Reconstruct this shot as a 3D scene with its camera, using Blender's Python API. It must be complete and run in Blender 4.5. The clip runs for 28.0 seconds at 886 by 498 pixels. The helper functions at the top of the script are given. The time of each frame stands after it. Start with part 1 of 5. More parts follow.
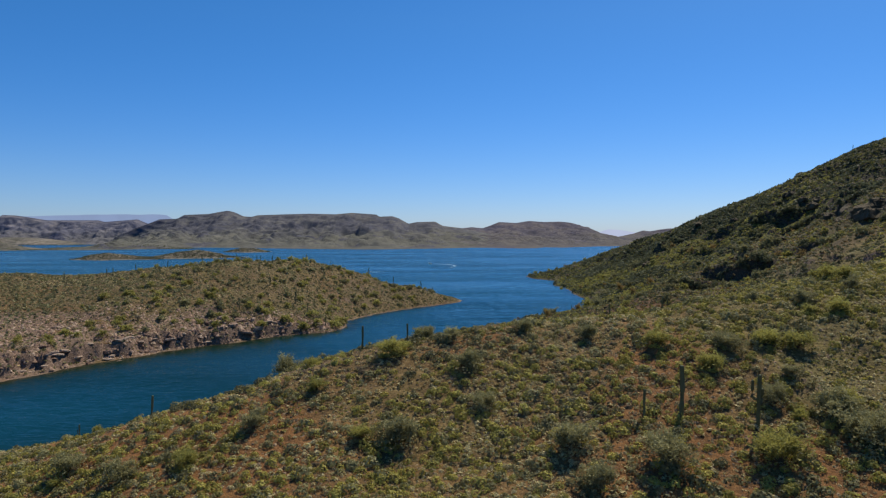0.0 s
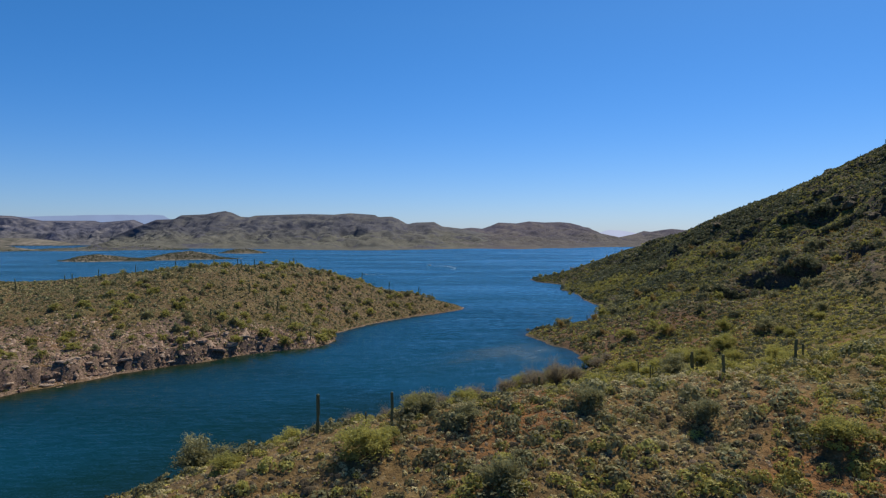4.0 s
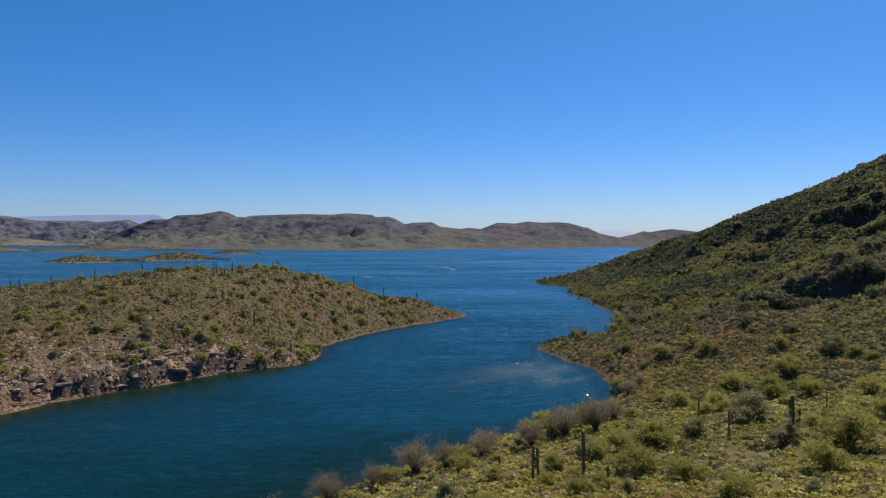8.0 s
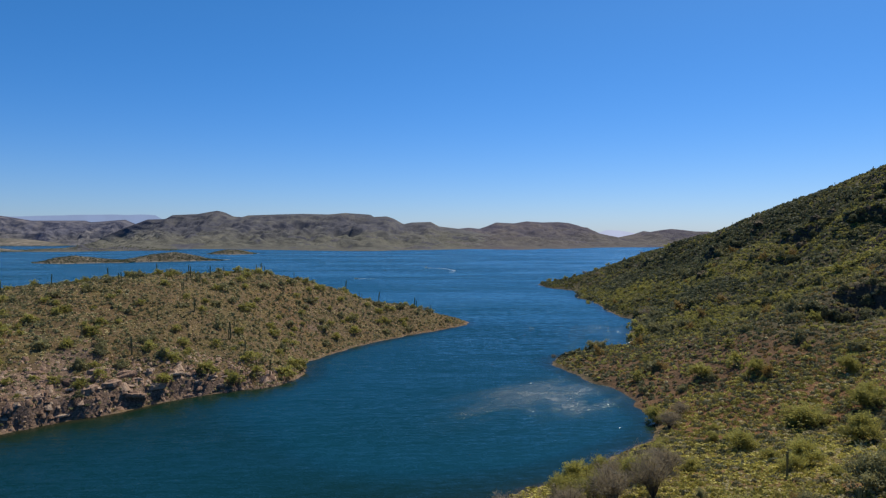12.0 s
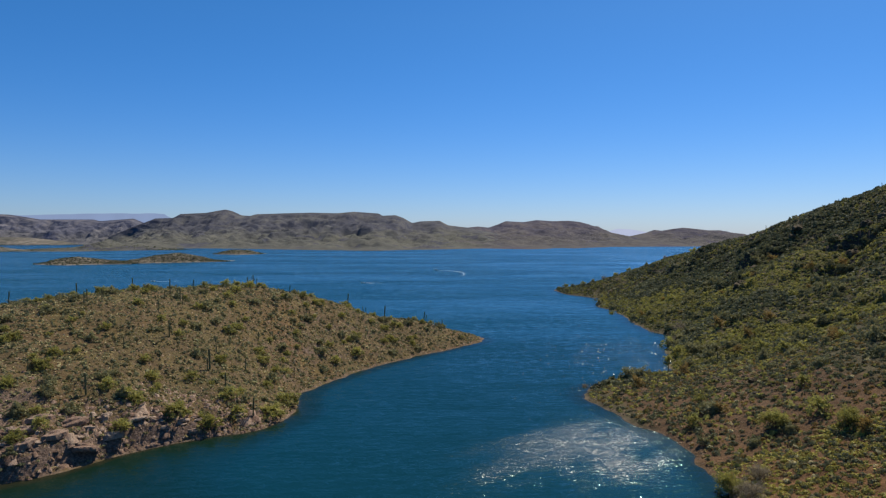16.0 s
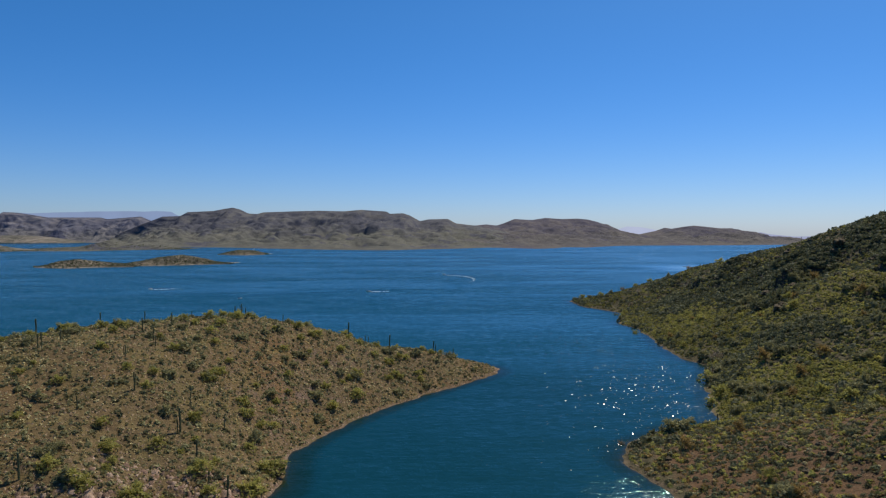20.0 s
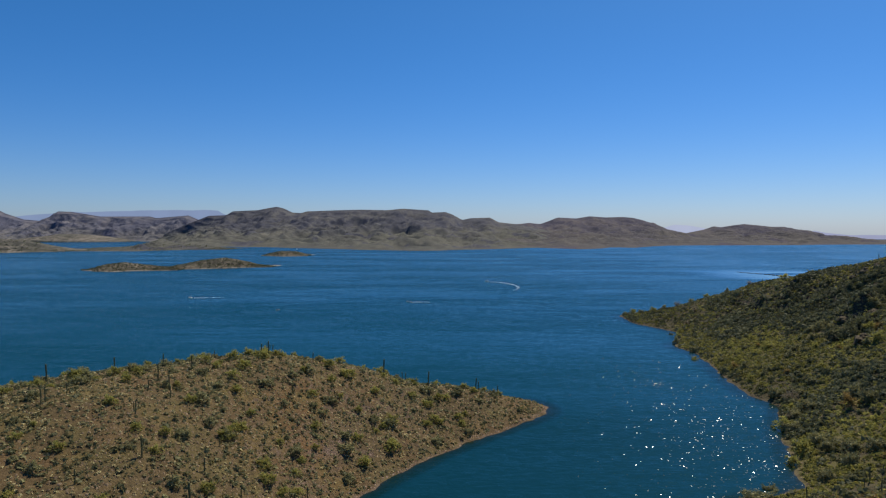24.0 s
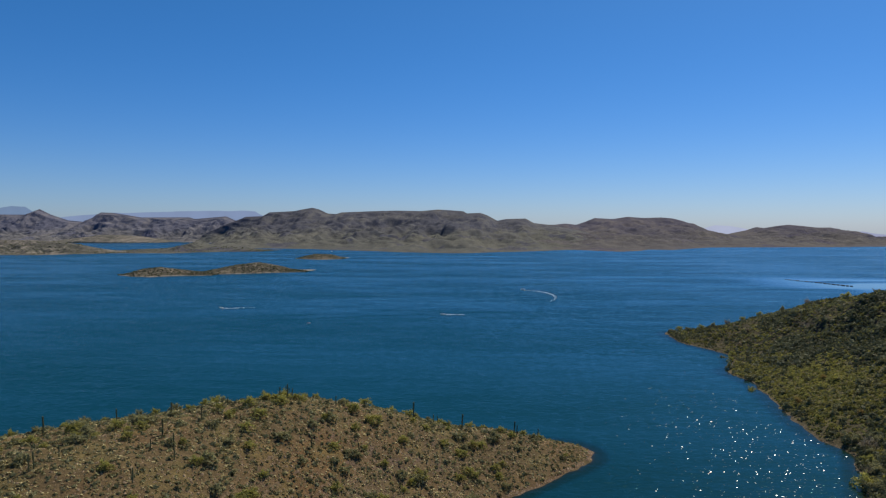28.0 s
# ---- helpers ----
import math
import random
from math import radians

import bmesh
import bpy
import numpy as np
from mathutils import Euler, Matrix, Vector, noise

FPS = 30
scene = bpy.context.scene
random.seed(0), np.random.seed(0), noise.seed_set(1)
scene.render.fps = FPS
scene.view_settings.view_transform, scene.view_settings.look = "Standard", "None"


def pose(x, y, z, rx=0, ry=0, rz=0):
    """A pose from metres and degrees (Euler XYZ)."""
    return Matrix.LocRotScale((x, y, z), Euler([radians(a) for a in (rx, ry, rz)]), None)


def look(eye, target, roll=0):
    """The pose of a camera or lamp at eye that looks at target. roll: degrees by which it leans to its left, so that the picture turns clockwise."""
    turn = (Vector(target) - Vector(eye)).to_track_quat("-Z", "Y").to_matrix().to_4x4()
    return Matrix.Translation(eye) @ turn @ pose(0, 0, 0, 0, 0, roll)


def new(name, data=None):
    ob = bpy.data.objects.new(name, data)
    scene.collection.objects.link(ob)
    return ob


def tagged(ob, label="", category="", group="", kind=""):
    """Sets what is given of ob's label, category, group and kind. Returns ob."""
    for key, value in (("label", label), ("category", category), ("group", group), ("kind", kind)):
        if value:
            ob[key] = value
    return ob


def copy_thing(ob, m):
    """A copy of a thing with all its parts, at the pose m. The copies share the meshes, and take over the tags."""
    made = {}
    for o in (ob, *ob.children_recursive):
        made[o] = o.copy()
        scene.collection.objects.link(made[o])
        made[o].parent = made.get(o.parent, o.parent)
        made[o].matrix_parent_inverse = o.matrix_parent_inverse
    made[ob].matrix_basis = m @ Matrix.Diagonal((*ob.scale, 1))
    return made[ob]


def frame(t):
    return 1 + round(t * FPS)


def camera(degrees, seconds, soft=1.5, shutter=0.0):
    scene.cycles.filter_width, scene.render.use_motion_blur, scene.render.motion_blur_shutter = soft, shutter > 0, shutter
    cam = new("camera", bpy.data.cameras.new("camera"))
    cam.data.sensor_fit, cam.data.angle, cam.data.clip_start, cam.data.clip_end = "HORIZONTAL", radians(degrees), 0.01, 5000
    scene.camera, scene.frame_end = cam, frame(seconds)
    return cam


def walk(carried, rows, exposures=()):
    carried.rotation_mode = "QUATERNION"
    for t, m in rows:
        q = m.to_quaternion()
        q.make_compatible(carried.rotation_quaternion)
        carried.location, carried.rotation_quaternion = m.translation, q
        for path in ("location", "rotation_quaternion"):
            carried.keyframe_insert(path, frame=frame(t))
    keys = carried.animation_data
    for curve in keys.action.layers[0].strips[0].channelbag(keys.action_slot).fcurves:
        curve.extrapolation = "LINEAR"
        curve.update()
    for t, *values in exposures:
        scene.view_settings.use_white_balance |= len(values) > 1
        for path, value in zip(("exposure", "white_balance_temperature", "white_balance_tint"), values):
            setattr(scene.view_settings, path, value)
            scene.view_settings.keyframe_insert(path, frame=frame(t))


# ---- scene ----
# ---- camera: seconds, x, y, z, degrees turned left, degrees tilted up ----
cam = camera(65.45, 28.0, soft=1.25)
PATH = [
    (0, 0.00, 0.00, 40.00, -2.39, -0.97),
    (1, 0.12, 8.57, 40.25, -2.42, -0.94),
    (2, 0.23, 17.35, 40.42, -2.43, -0.93),
    (3, 0.49, 26.49, 40.55, -2.44, -0.92),
    (4, 0.74, 35.50, 40.68, -2.46, -0.93),
    (4.5, 0.84, 39.90, 40.72, -2.48, -0.93),
    (6.5, 0.98, 58.23, 40.72, -2.55, -0.92),
    (7, 1.08, 62.50, 40.70, -2.56, -0.92),
    (8, 1.16, 70.62, 40.72, -2.64, -0.91),
    (9, 1.24, 78.13, 40.82, -2.69, -0.91),
    (10, 1.36, 85.69, 40.98, -2.72, -0.92),
    (11, 1.42, 93.03, 41.06, -2.79, -0.92),
    (12, 1.40, 100.19, 41.10, -2.77, -0.92),
    (12.5, 1.40, 103.85, 41.20, -2.36, -0.94),
    (14.5, 1.40, 119.66, 42.78, -2.05, -1.02),
    (15, 1.42, 123.61, 43.50, -2.04, -1.05),
    (16, 1.30, 131.41, 45.20, -2.04, -1.07),
    (17, 1.10, 139.49, 47.12, -2.07, -1.08),
    (18, 1.04, 147.40, 49.34, -2.09, -1.11),
    (19, 1.02, 154.57, 51.75, -1.96, -1.24),
    (20, 0.98, 160.84, 54.32, -1.40, -1.36),
    (21, 0.90, 166.63, 56.98, -0.72, -1.49),
    (21.5, 0.92, 169.40, 58.33, -0.13, -1.53),
    (23.5, 1.02, 179.70, 63.70, 1.75, -1.60),
    (24, 1.00, 182.20, 65.00, 2.11, -1.62),
    (25, 0.88, 187.30, 67.40, 2.83, -1.63),
    (26, 0.66, 192.47, 69.80, 3.56, -1.65),
    (27, 0.38, 197.66, 72.13, 4.29, -1.66),
    (28, 0.02, 202.96, 74.45, 5.00, -1.69),
]
walk(cam, [(t, pose(x, y, z, 90 + up, 0, left)) for t, x, y, z, left, up in PATH], exposures=[(0, -0.03), (12, -0.03), (20, -0.12), (28, -0.22)])

# ---- daylight: a high sun ahead and to the right, clear sky ----
SUN_UP, SUN_RIGHT = 55.0, 37.0
world = bpy.data.worlds.new("clear_sky")
scene.world = world
world.use_nodes = True
sky = world.node_tree.nodes.new("ShaderNodeTexSky")
sky.sky_type = "NISHITA"
sky.sun_disc = False
sky.sun_elevation, sky.sun_rotation = radians(SUN_UP), radians(SUN_RIGHT)
sky.altitude, sky.air_density, sky.dust_density, sky.ozone_density = 500, 1.0, 0.5, 2.6
background = world.node_tree.nodes["Background"]
background.inputs["Strength"].default_value = 0.086
deep = world.node_tree.nodes.new("ShaderNodeMix")
deep.data_type, deep.blend_type = "RGBA", "MULTIPLY"
deep.inputs["Factor"].default_value = 1.0
world.node_tree.links.new(sky.outputs["Color"], deep.inputs[6])
# thin lavender haze towards the horizon
where = world.node_tree.nodes.new("ShaderNodeTexCoord")
height = world.node_tree.nodes.new("ShaderNodeSeparateXYZ")
haze = world.node_tree.nodes.new("ShaderNodeValToRGB")
haze.color_ramp.elements[0].position, haze.color_ramp.elements[0].color = 0.0, (0.76, 0.92, 1.36, 1)
haze.color_ramp.elements[1].position, haze.color_ramp.elements[1].color = 0.30, (0.87, 1.02, 1.26, 1)
world.node_tree.links.new(where.outputs["Generated"], height.inputs[0])
world.node_tree.links.new(height.outputs["Z"], haze.inputs["Fac"])
world.node_tree.links.new(haze.outputs["Color"], deep.inputs[7])
rich = world.node_tree.nodes.new("ShaderNodeHueSaturation")
rich.inputs["Saturation"].default_value = 1.23
world.node_tree.links.new(deep.outputs[2], rich.inputs["Color"])
world.node_tree.links.new(rich.outputs["Color"], background.inputs["Color"])
lamp = bpy.data.lights.new("sun", "SUN")
lamp.energy, lamp.angle, lamp.color = 4.7, radians(0.53), (1.0, 0.92, 0.76)
sun = new("sun", lamp)
sun_way = Vector((math.sin(radians(SUN_RIGHT)) * math.cos(radians(SUN_UP)), math.cos(radians(SUN_RIGHT)) * math.cos(radians(SUN_UP)), math.sin(radians(SUN_UP))))
sun.matrix_world = look(sun_way * 300, (0, 0, 0))

# ---- materials ----
def ramp_of(nt, stops, source):
    node = nt.nodes.new("ShaderNodeValToRGB")
    elements = node.color_ramp.elements
    while len(elements) < len(stops):
        elements.new(0.5)
    for e, (at, colour) in zip(elements, stops):
        e.position, e.color = at, (*colour, 1)
    nt.links.new(source, node.inputs["Fac"])
    return node.outputs["Color"]


def noise_of(nt, scale, detail=4.0, rough=0.6, stretch=None):
    where = nt.nodes.new("ShaderNodeNewGeometry").outputs["Position"]
    if stretch:
        m = nt.nodes.new("ShaderNodeMapping")
        m.inputs["Scale"].default_value = stretch
        nt.links.new(where, m.inputs["Vector"])
        where = m.outputs["Vector"]
    node = nt.nodes.new("ShaderNodeTexNoise")
    node.inputs["Scale"].default_value, node.inputs["Detail"].default_value, node.inputs["Roughness"].default_value = scale, detail, rough
    nt.links.new(where, node.inputs["Vector"])
    return node.outputs["Fac"]


def mixed(nt, factor, a, b):
    node = nt.nodes.new("ShaderNodeMix")
    node.data_type = "RGBA"
    for value, socket in ((factor, node.inputs["Factor"]), (a, node.inputs[6]), (b, node.inputs[7])):
        if isinstance(value, bpy.types.NodeSocket):
            nt.links.new(value, socket)
        elif isinstance(value, (int, float)):
            socket.default_value = value
        else:
            socket.default_value = (*value, 1)
    return node.outputs[2]


def math_of(nt, op, a, b=0.0):
    node = nt.nodes.new("ShaderNodeMath")
    node.operation = op
    for value, socket in zip((a, b), node.inputs):
        if isinstance(value, bpy.types.NodeSocket):
            nt.links.new(value, socket)
        else:
            socket.default_value = value
    return node.outputs[0]


def range_of(nt, value, lo, hi, a=0.0, b=1.0):
    node = nt.nodes.new("ShaderNodeMapRange")
    node.interpolation_type = "SMOOTHSTEP"
    nt.links.new(value, node.inputs[0])
    for n, v in enumerate((lo, hi, a, b)):
        node.inputs[n + 1].default_value = v
    return node.outputs[0]


def bump_of(nt, height, strength, distance, shader, after=None):
    node = nt.nodes.new("ShaderNodeBump")
    node.inputs["Strength"].default_value, node.inputs["Distance"].default_value = strength, distance
    nt.links.new(height, node.inputs["Height"])
    if after is not None:
        nt.links.new(after, node.inputs["Normal"])
    if shader is not None:
        nt.links.new(node.outputs["Normal"], shader.inputs["Normal"])
    return node.outputs["Normal"]


def material(name, rough=0.8, metal=0.0, spec=0.3):
    m = bpy.data.materials.new(name)
    m.use_nodes = True
    b = m.node_tree.nodes["Principled BSDF"]
    b.inputs["Roughness"].default_value, b.inputs["Metallic"].default_value = rough, metal
    b.inputs["Specular IOR Level"].default_value = spec
    return m, m.node_tree, b


def plain(name, colour, rough=0.6, metal=0.0, scale=3.0, vary=0.15, spec=0.3):
    """One colour with a soft uneven tone."""
    m, nt, b = material(name, rough, metal, spec)
    n = noise_of(nt, scale, 5)
    low, high = [c * (1 - vary) for c in colour], [min(1, c * (1 + vary)) for c in colour]
    nt.links.new(ramp_of(nt, ((0.3, low), (0.7, high)), n), b.inputs["Base Color"])
    return m


def ground_material():
    m, nt, b = material("desert_ground", 0.92, spec=0.15)
    geo = nt.nodes.new("ShaderNodeNewGeometry")
    split = nt.nodes.new("ShaderNodeSeparateXYZ")
    nt.links.new(geo.outputs["Position"], split.inputs[0])
    tilt = nt.nodes.new("ShaderNodeSeparateXYZ")
    nt.links.new(geo.outputs["True Normal"], tilt.inputs[0])
    broad = noise_of(nt, 0.035, 5, 0.6)
    patch = noise_of(nt, 0.35, 6, 0.65)
    grain = noise_of(nt, 3.2, 6, 0.7)
    soil = ramp_of(nt, ((0.28, (0.098, 0.060, 0.022)), (0.5, (0.182, 0.117, 0.041)), (0.72, (0.28, 0.188, 0.068))), patch)
    red = ramp_of(nt, ((0.3, (0.145, 0.066, 0.022)), (0.7, (0.315, 0.142, 0.044))), patch)
    tan = ramp_of(nt, ((0.3, (0.076, 0.053, 0.024)), (0.7, (0.168, 0.119, 0.053))), patch)
    tan = mixed(nt, range_of(nt, broad, 0.52, 0.66, 0.0, 0.35), tan, red)
    colour = mixed(nt, range_of(nt, broad, 0.40, 0.58), soil, red)
    growth = nt.nodes.new("ShaderNodeAttribute")
    growth.attribute_name = "growth"
    grassy = ramp_of(nt, ((0.3, (0.085, 0.075, 0.022)), (0.7, (0.19, 0.165, 0.05))), patch)
    colour = mixed(nt, math_of(nt, "MULTIPLY", range_of(nt, math_of(nt, "ADD", growth.outputs["Fac"], math_of(nt, "MULTIPLY", patch, 0.5)), 0.55, 0.95), 0.7), colour, grassy)
    bare = nt.nodes.new("ShaderNodeAttribute")
    bare.attribute_name = "rust"
    colour = mixed(nt, range_of(nt, math_of(nt, "ADD", bare.outputs["Fac"], math_of(nt, "MULTIPLY", patch, 0.6)), 0.6, 0.9), colour, red)
    tan = mixed(nt, range_of(nt, noise_of(nt, 0.09, 4, 0.6), 0.46, 0.62, 0.0, 0.5), tan, grassy)
    far_side = range_of(nt, split.outputs["Y"], 190, 290)
    left_side = range_of(nt, math_of(nt, "SUBTRACT", split.outputs["X"], math_of(nt, "MULTIPLY", split.outputs["Y"], 0.10)), 10, -30)
    colour = mixed(nt, math_of(nt, "MULTIPLY", math_of(nt, "MULTIPLY", far_side, left_side), 0.85), colour, tan)
    stony = nt.nodes.new("ShaderNodeAttribute")
    stony.attribute_name = "stony"
    rust = ramp_of(nt, ((0.3, (0.080, 0.044, 0.021)), (0.7, (0.18, 0.098, 0.045))), patch)
    soil_kind = nt.nodes.new("ShaderNodeAttribute")
    soil_kind.attribute_name = "rust"
    rusty = range_of(nt, math_of(nt, "ADD", soil_kind.outputs["Fac"], math_of(nt, "MULTIPLY", patch, 0.6)), 0.55, 0.85)
    olive = ramp_of(nt, ((0.3, (0.052, 0.044, 0.020)), (0.7, (0.125, 0.102, 0.046))), patch)
    colour = mixed(nt, math_of(nt, "MULTIPLY", far_side, math_of(nt, "SUBTRACT", 1.0, left_side)), colour, mixed(nt, rusty, mixed(nt, math_of(nt, "MULTIPLY", range_of(nt, math_of(nt, "ADD", growth.outputs["Fac"], math_of(nt, "MULTIPLY", patch, 0.5)), 0.45, 0.85), 0.8), olive, grassy), rust))
    stone = ramp_of(nt, ((0.34, (0.055, 0.037, 0.027)), (0.5, (0.19, 0.125, 0.092)), (0.66, (0.44, 0.305, 0.23))), noise_of(nt, 1.8, 8, 0.8, stretch=(1, 1, 1.6)))
    # steep faces on the hill: the crags' shade is put into a darker stone
    shaded_stone = ramp_of(nt, ((0.34, (0.028, 0.022, 0.016)), (0.5, (0.062, 0.048, 0.034)), (0.68, (0.13, 0.10, 0.07))), noise_of(nt, 1.1, 8, 0.8))
    stone = mixed(nt, math_of(nt, "MULTIPLY", far_side, math_of(nt, "SUBTRACT", 1.0, left_side)), stone, shaded_stone)
    steep = range_of(nt, math_of(nt, "ADD", tilt.outputs["Z"], math_of(nt, "MULTIPLY", patch, 0.24)), 0.98, 0.80)
    steep = math_of(nt, "MAXIMUM", steep, range_of(nt, math_of(nt, "ADD", stony.outputs["Fac"], math_of(nt, "MULTIPLY", patch, 0.8)), 0.75, 1.15, 0.0, 0.85))
    colour = mixed(nt, steep, colour, stone)
    colour = mixed(nt, range_of(nt, grain, 0.35, 0.65, 0.0, 0.5), colour, mixed(nt, 0.5, colour, (0.05, 0.04, 0.03)))
    speck = noise_of(nt, 1.5, 3, 0.75)
    colour = mixed(nt, range_of(nt, speck, 0.50, 0.66, 0.0, 0.75), colour, mixed(nt, 0.7, colour, (0.035, 0.026, 0.014)))
    colour = mixed(nt, range_of(nt, speck, 0.44, 0.30, 0.0, 0.5), colour, mixed(nt, 0.5, colour, (0.40, 0.31, 0.18)))
    pebble = noise_of(nt, 5.5, 3, 0.8)
    colour = mixed(nt, range_of(nt, pebble, 0.54, 0.66, 0.0, 0.7), colour, mixed(nt, 0.6, colour, (0.03, 0.022, 0.014)))
    colour = mixed(nt, range_of(nt, pebble, 0.42, 0.32, 0.0, 0.55), colour, mixed(nt, 0.55, colour, (0.45, 0.34, 0.21)))
    ring = range_of(nt, math_of(nt, "ADD", split.outputs["Z"], math_of(nt, "MULTIPLY", patch, -1.9)), -0.55, -0.95)
    pale = ramp_of(nt, ((0.3, (0.12, 0.082, 0.054)), (0.7, (0.26, 0.185, 0.128))), grain)
    colour = mixed(nt, math_of(nt, "MULTIPLY", ring, math_of(nt, "MULTIPLY", range_of(nt, left_side, 0.0, 1.0, 0.5, 0.9), range_of(nt, noise_of(nt, 0.07, 3, 0.5), 0.40, 0.56, 0.25, 1.0))), colour, pale)
    nt.links.new(colour, b.inputs["Base Color"])
    n1 = bump_of(nt, speck, 0.7, 0.35, None, bump_of(nt, patch, 0.6, 0.6, None))
    bump_of(nt, grain, 0.7, 0.12, b, n1)
    return m


def water_material():
    """Deep water; wavelets finer than the mesh turn the surface's normal."""
    m, nt, b = material("lake_water", 0.10, spec=0.5)
    b.inputs["IOR"].default_value = 1.28
    depth = nt.nodes.new("ShaderNodeAttribute")
    depth.attribute_name = "depth"
    shade = ramp_of(nt, ((0.0, (0.024, 0.025, 0.013)), (0.03, (0.008, 0.022, 0.013)), (0.2, (0.0045, 0.022, 0.016)), (0.5, (0.0035, 0.026, 0.024)), (0.72, (0.003, 0.035, 0.047)), (1.0, (0.004, 0.048, 0.064))), range_of(nt, depth.outputs["Fac"], 0, 12))
    nt.links.new(shade, b.inputs["Base Color"])
    wind = noise_of(nt, 0.006, 3, 0.55, stretch=(0.5, 1.6, 1))
    ruffle = nt.nodes.new("ShaderNodeAttribute")
    ruffle.attribute_name = "ruffle"
    calm = math_of(nt, "MULTIPLY", range_of(nt, wind, 0.36, 0.62, 0.6, 1.0), ruffle.outputs["Fac"])
    # ruffled and glassy water mirror all colours; the rest keeps to blue-green
    bare = math_of(nt, "MAXIMUM", range_of(nt, ruffle.outputs["Fac"], 1.35, 2.2), range_of(nt, ruffle.outputs["Fac"], 0.75, 0.35))
    # reflection strength painted over the lake by place
    painted_sheen = nt.nodes.new("ShaderNodeAttribute")
    painted_sheen.attribute_name = "painted_sheen"
    nt.links.new(painted_sheen.outputs["Fac"], b.inputs["Specular IOR Level"])
    total = None
    for scale, stretch, push in ((4.6, (0.4, 1.2, 1), 0.50), (0.9, (0.3, 1.2, 1), 0.40), (0.11, (0.22, 1.2, 1), 0.14)):
        fac = noise_of(nt, scale, 3, 0.55, stretch=stretch)
        node = fac.node
        off = nt.nodes.new("ShaderNodeVectorMath")
        off.operation = "MULTIPLY_ADD"
        nt.links.new(node.outputs["Color"], off.inputs[0])
        off.inputs[1].default_value = (push, push, 0)
        off.inputs[2].default_value = (-push / 2, -push / 2 - 0.045, 0)
        if scale < 2:
            # the longer waves don't steepen in a gust
            even = nt.nodes.new("ShaderNodeVectorMath")
            even.operation = "SCALE"
            nt.links.new(off.outputs[0], even.inputs[0])
            nt.links.new(math_of(nt, "DIVIDE", 1.15, math_of(nt, "MAXIMUM", ruffle.outputs["Fac"], 0.6)), even.inputs["Scale"])
            off = even
        if total is None:
            total = off.outputs[0]
        else:
            add = nt.nodes.new("ShaderNodeVectorMath")
            nt.links.new(total, add.inputs[0])
            nt.links.new(off.outputs[0], add.inputs[1])
            total = add.outputs[0]
    # steep little facets catch the sun here and there
    facet = nt.nodes.new("ShaderNodeTexVoronoi")
    facet.inputs["Scale"].default_value = 11.0
    spot = nt.nodes.new("ShaderNodeMapping")
    spot.inputs["Scale"].default_value = (0.55, 0.8, 1)
    nt.links.new(nt.nodes.new("ShaderNodeNewGeometry").outputs["Position"], spot.inputs["Vector"])
    nt.links.new(spot.outputs["Vector"], facet.inputs["Vector"])
    tip = nt.nodes.new("ShaderNodeVectorMath")
    tip.operation = "MULTIPLY_ADD"
    nt.links.new(facet.outputs["Color"], tip.inputs[0])
    tip.inputs[1].default_value, tip.inputs[2].default_value = (0.17, 0.17, 0), (-0.085, -0.085, 0)
    both = nt.nodes.new("ShaderNodeVectorMath")
    nt.links.new(total, both.inputs[0])
    nt.links.new(tip.outputs[0], both.inputs[1])
    total = both.outputs[0]
    # now and then a steeper wavelet flashes
    flash = nt.nodes.new("ShaderNodeTexVoronoi")
    flash.inputs["Scale"].default_value = 5.4
    lie = nt.nodes.new("ShaderNodeMapping")
    lie.inputs["Scale"].default_value = (0.9, 0.5, 1)
    nt.links.new(nt.nodes.new("ShaderNodeNewGeometry").outputs["Position"], lie.inputs["Vector"])
    nt.links.new(lie.outputs["Vector"], flash.inputs["Vector"])
    tone = nt.nodes.new("ShaderNodeSeparateXYZ")
    nt.links.new(flash.outputs["Color"], tone.inputs[0])
    glint = nt.nodes.new("ShaderNodeAttribute")
    glint.attribute_name = "glint"
    reach = math_of(nt, "GREATER_THAN", math_of(nt, "ADD", tone.outputs["Z"], math_of(nt, "MULTIPLY", glint.outputs["Fac"], 0.018)), 1.0)
    nt.links.new(mixed(nt, math_of(nt, "MAXIMUM", bare, reach), (0.08, 1.0, 0.88), (0.9, 0.95, 1.0)), b.inputs["Specular Tint"])
    nt.links.new(math_of(nt, "MAXIMUM", math_of(nt, "ADD", range_of(nt, ruffle.outputs["Fac"], 1.35, 2.3, 0.10, 0.28), range_of(nt, ruffle.outputs["Fac"], 0.6, 0.1, 0.0, -0.06)), math_of(nt, "MULTIPLY", reach, 0.20)), b.inputs["Roughness"])
    lift = nt.nodes.new("ShaderNodeVectorMath")
    lift.operation = "MULTIPLY_ADD"
    nt.links.new(flash.outputs["Color"], lift.inputs[0])
    lift.inputs[1].default_value, lift.inputs[2].default_value = (0.34, 0.42, 0), (-0.19, -0.66, 0)
    swap = nt.nodes.new("ShaderNodeMix")
    swap.data_type = "VECTOR"
    nt.links.new(reach, swap.inputs[0])
    nt.links.new(total, swap.inputs[4])
    nt.links.new(lift.outputs[0], swap.inputs[5])
    total = swap.outputs[1]
    sized = nt.nodes.new("ShaderNodeVectorMath")
    sized.operation = "SCALE"
    nt.links.new(total, sized.inputs[0])
    nt.links.new(calm, sized.inputs["Scale"])
    up = nt.nodes.new("ShaderNodeVectorMath")
    nt.links.new(sized.outputs[0], up.inputs[0])
    up.inputs[1].default_value = (0, 0, 1)
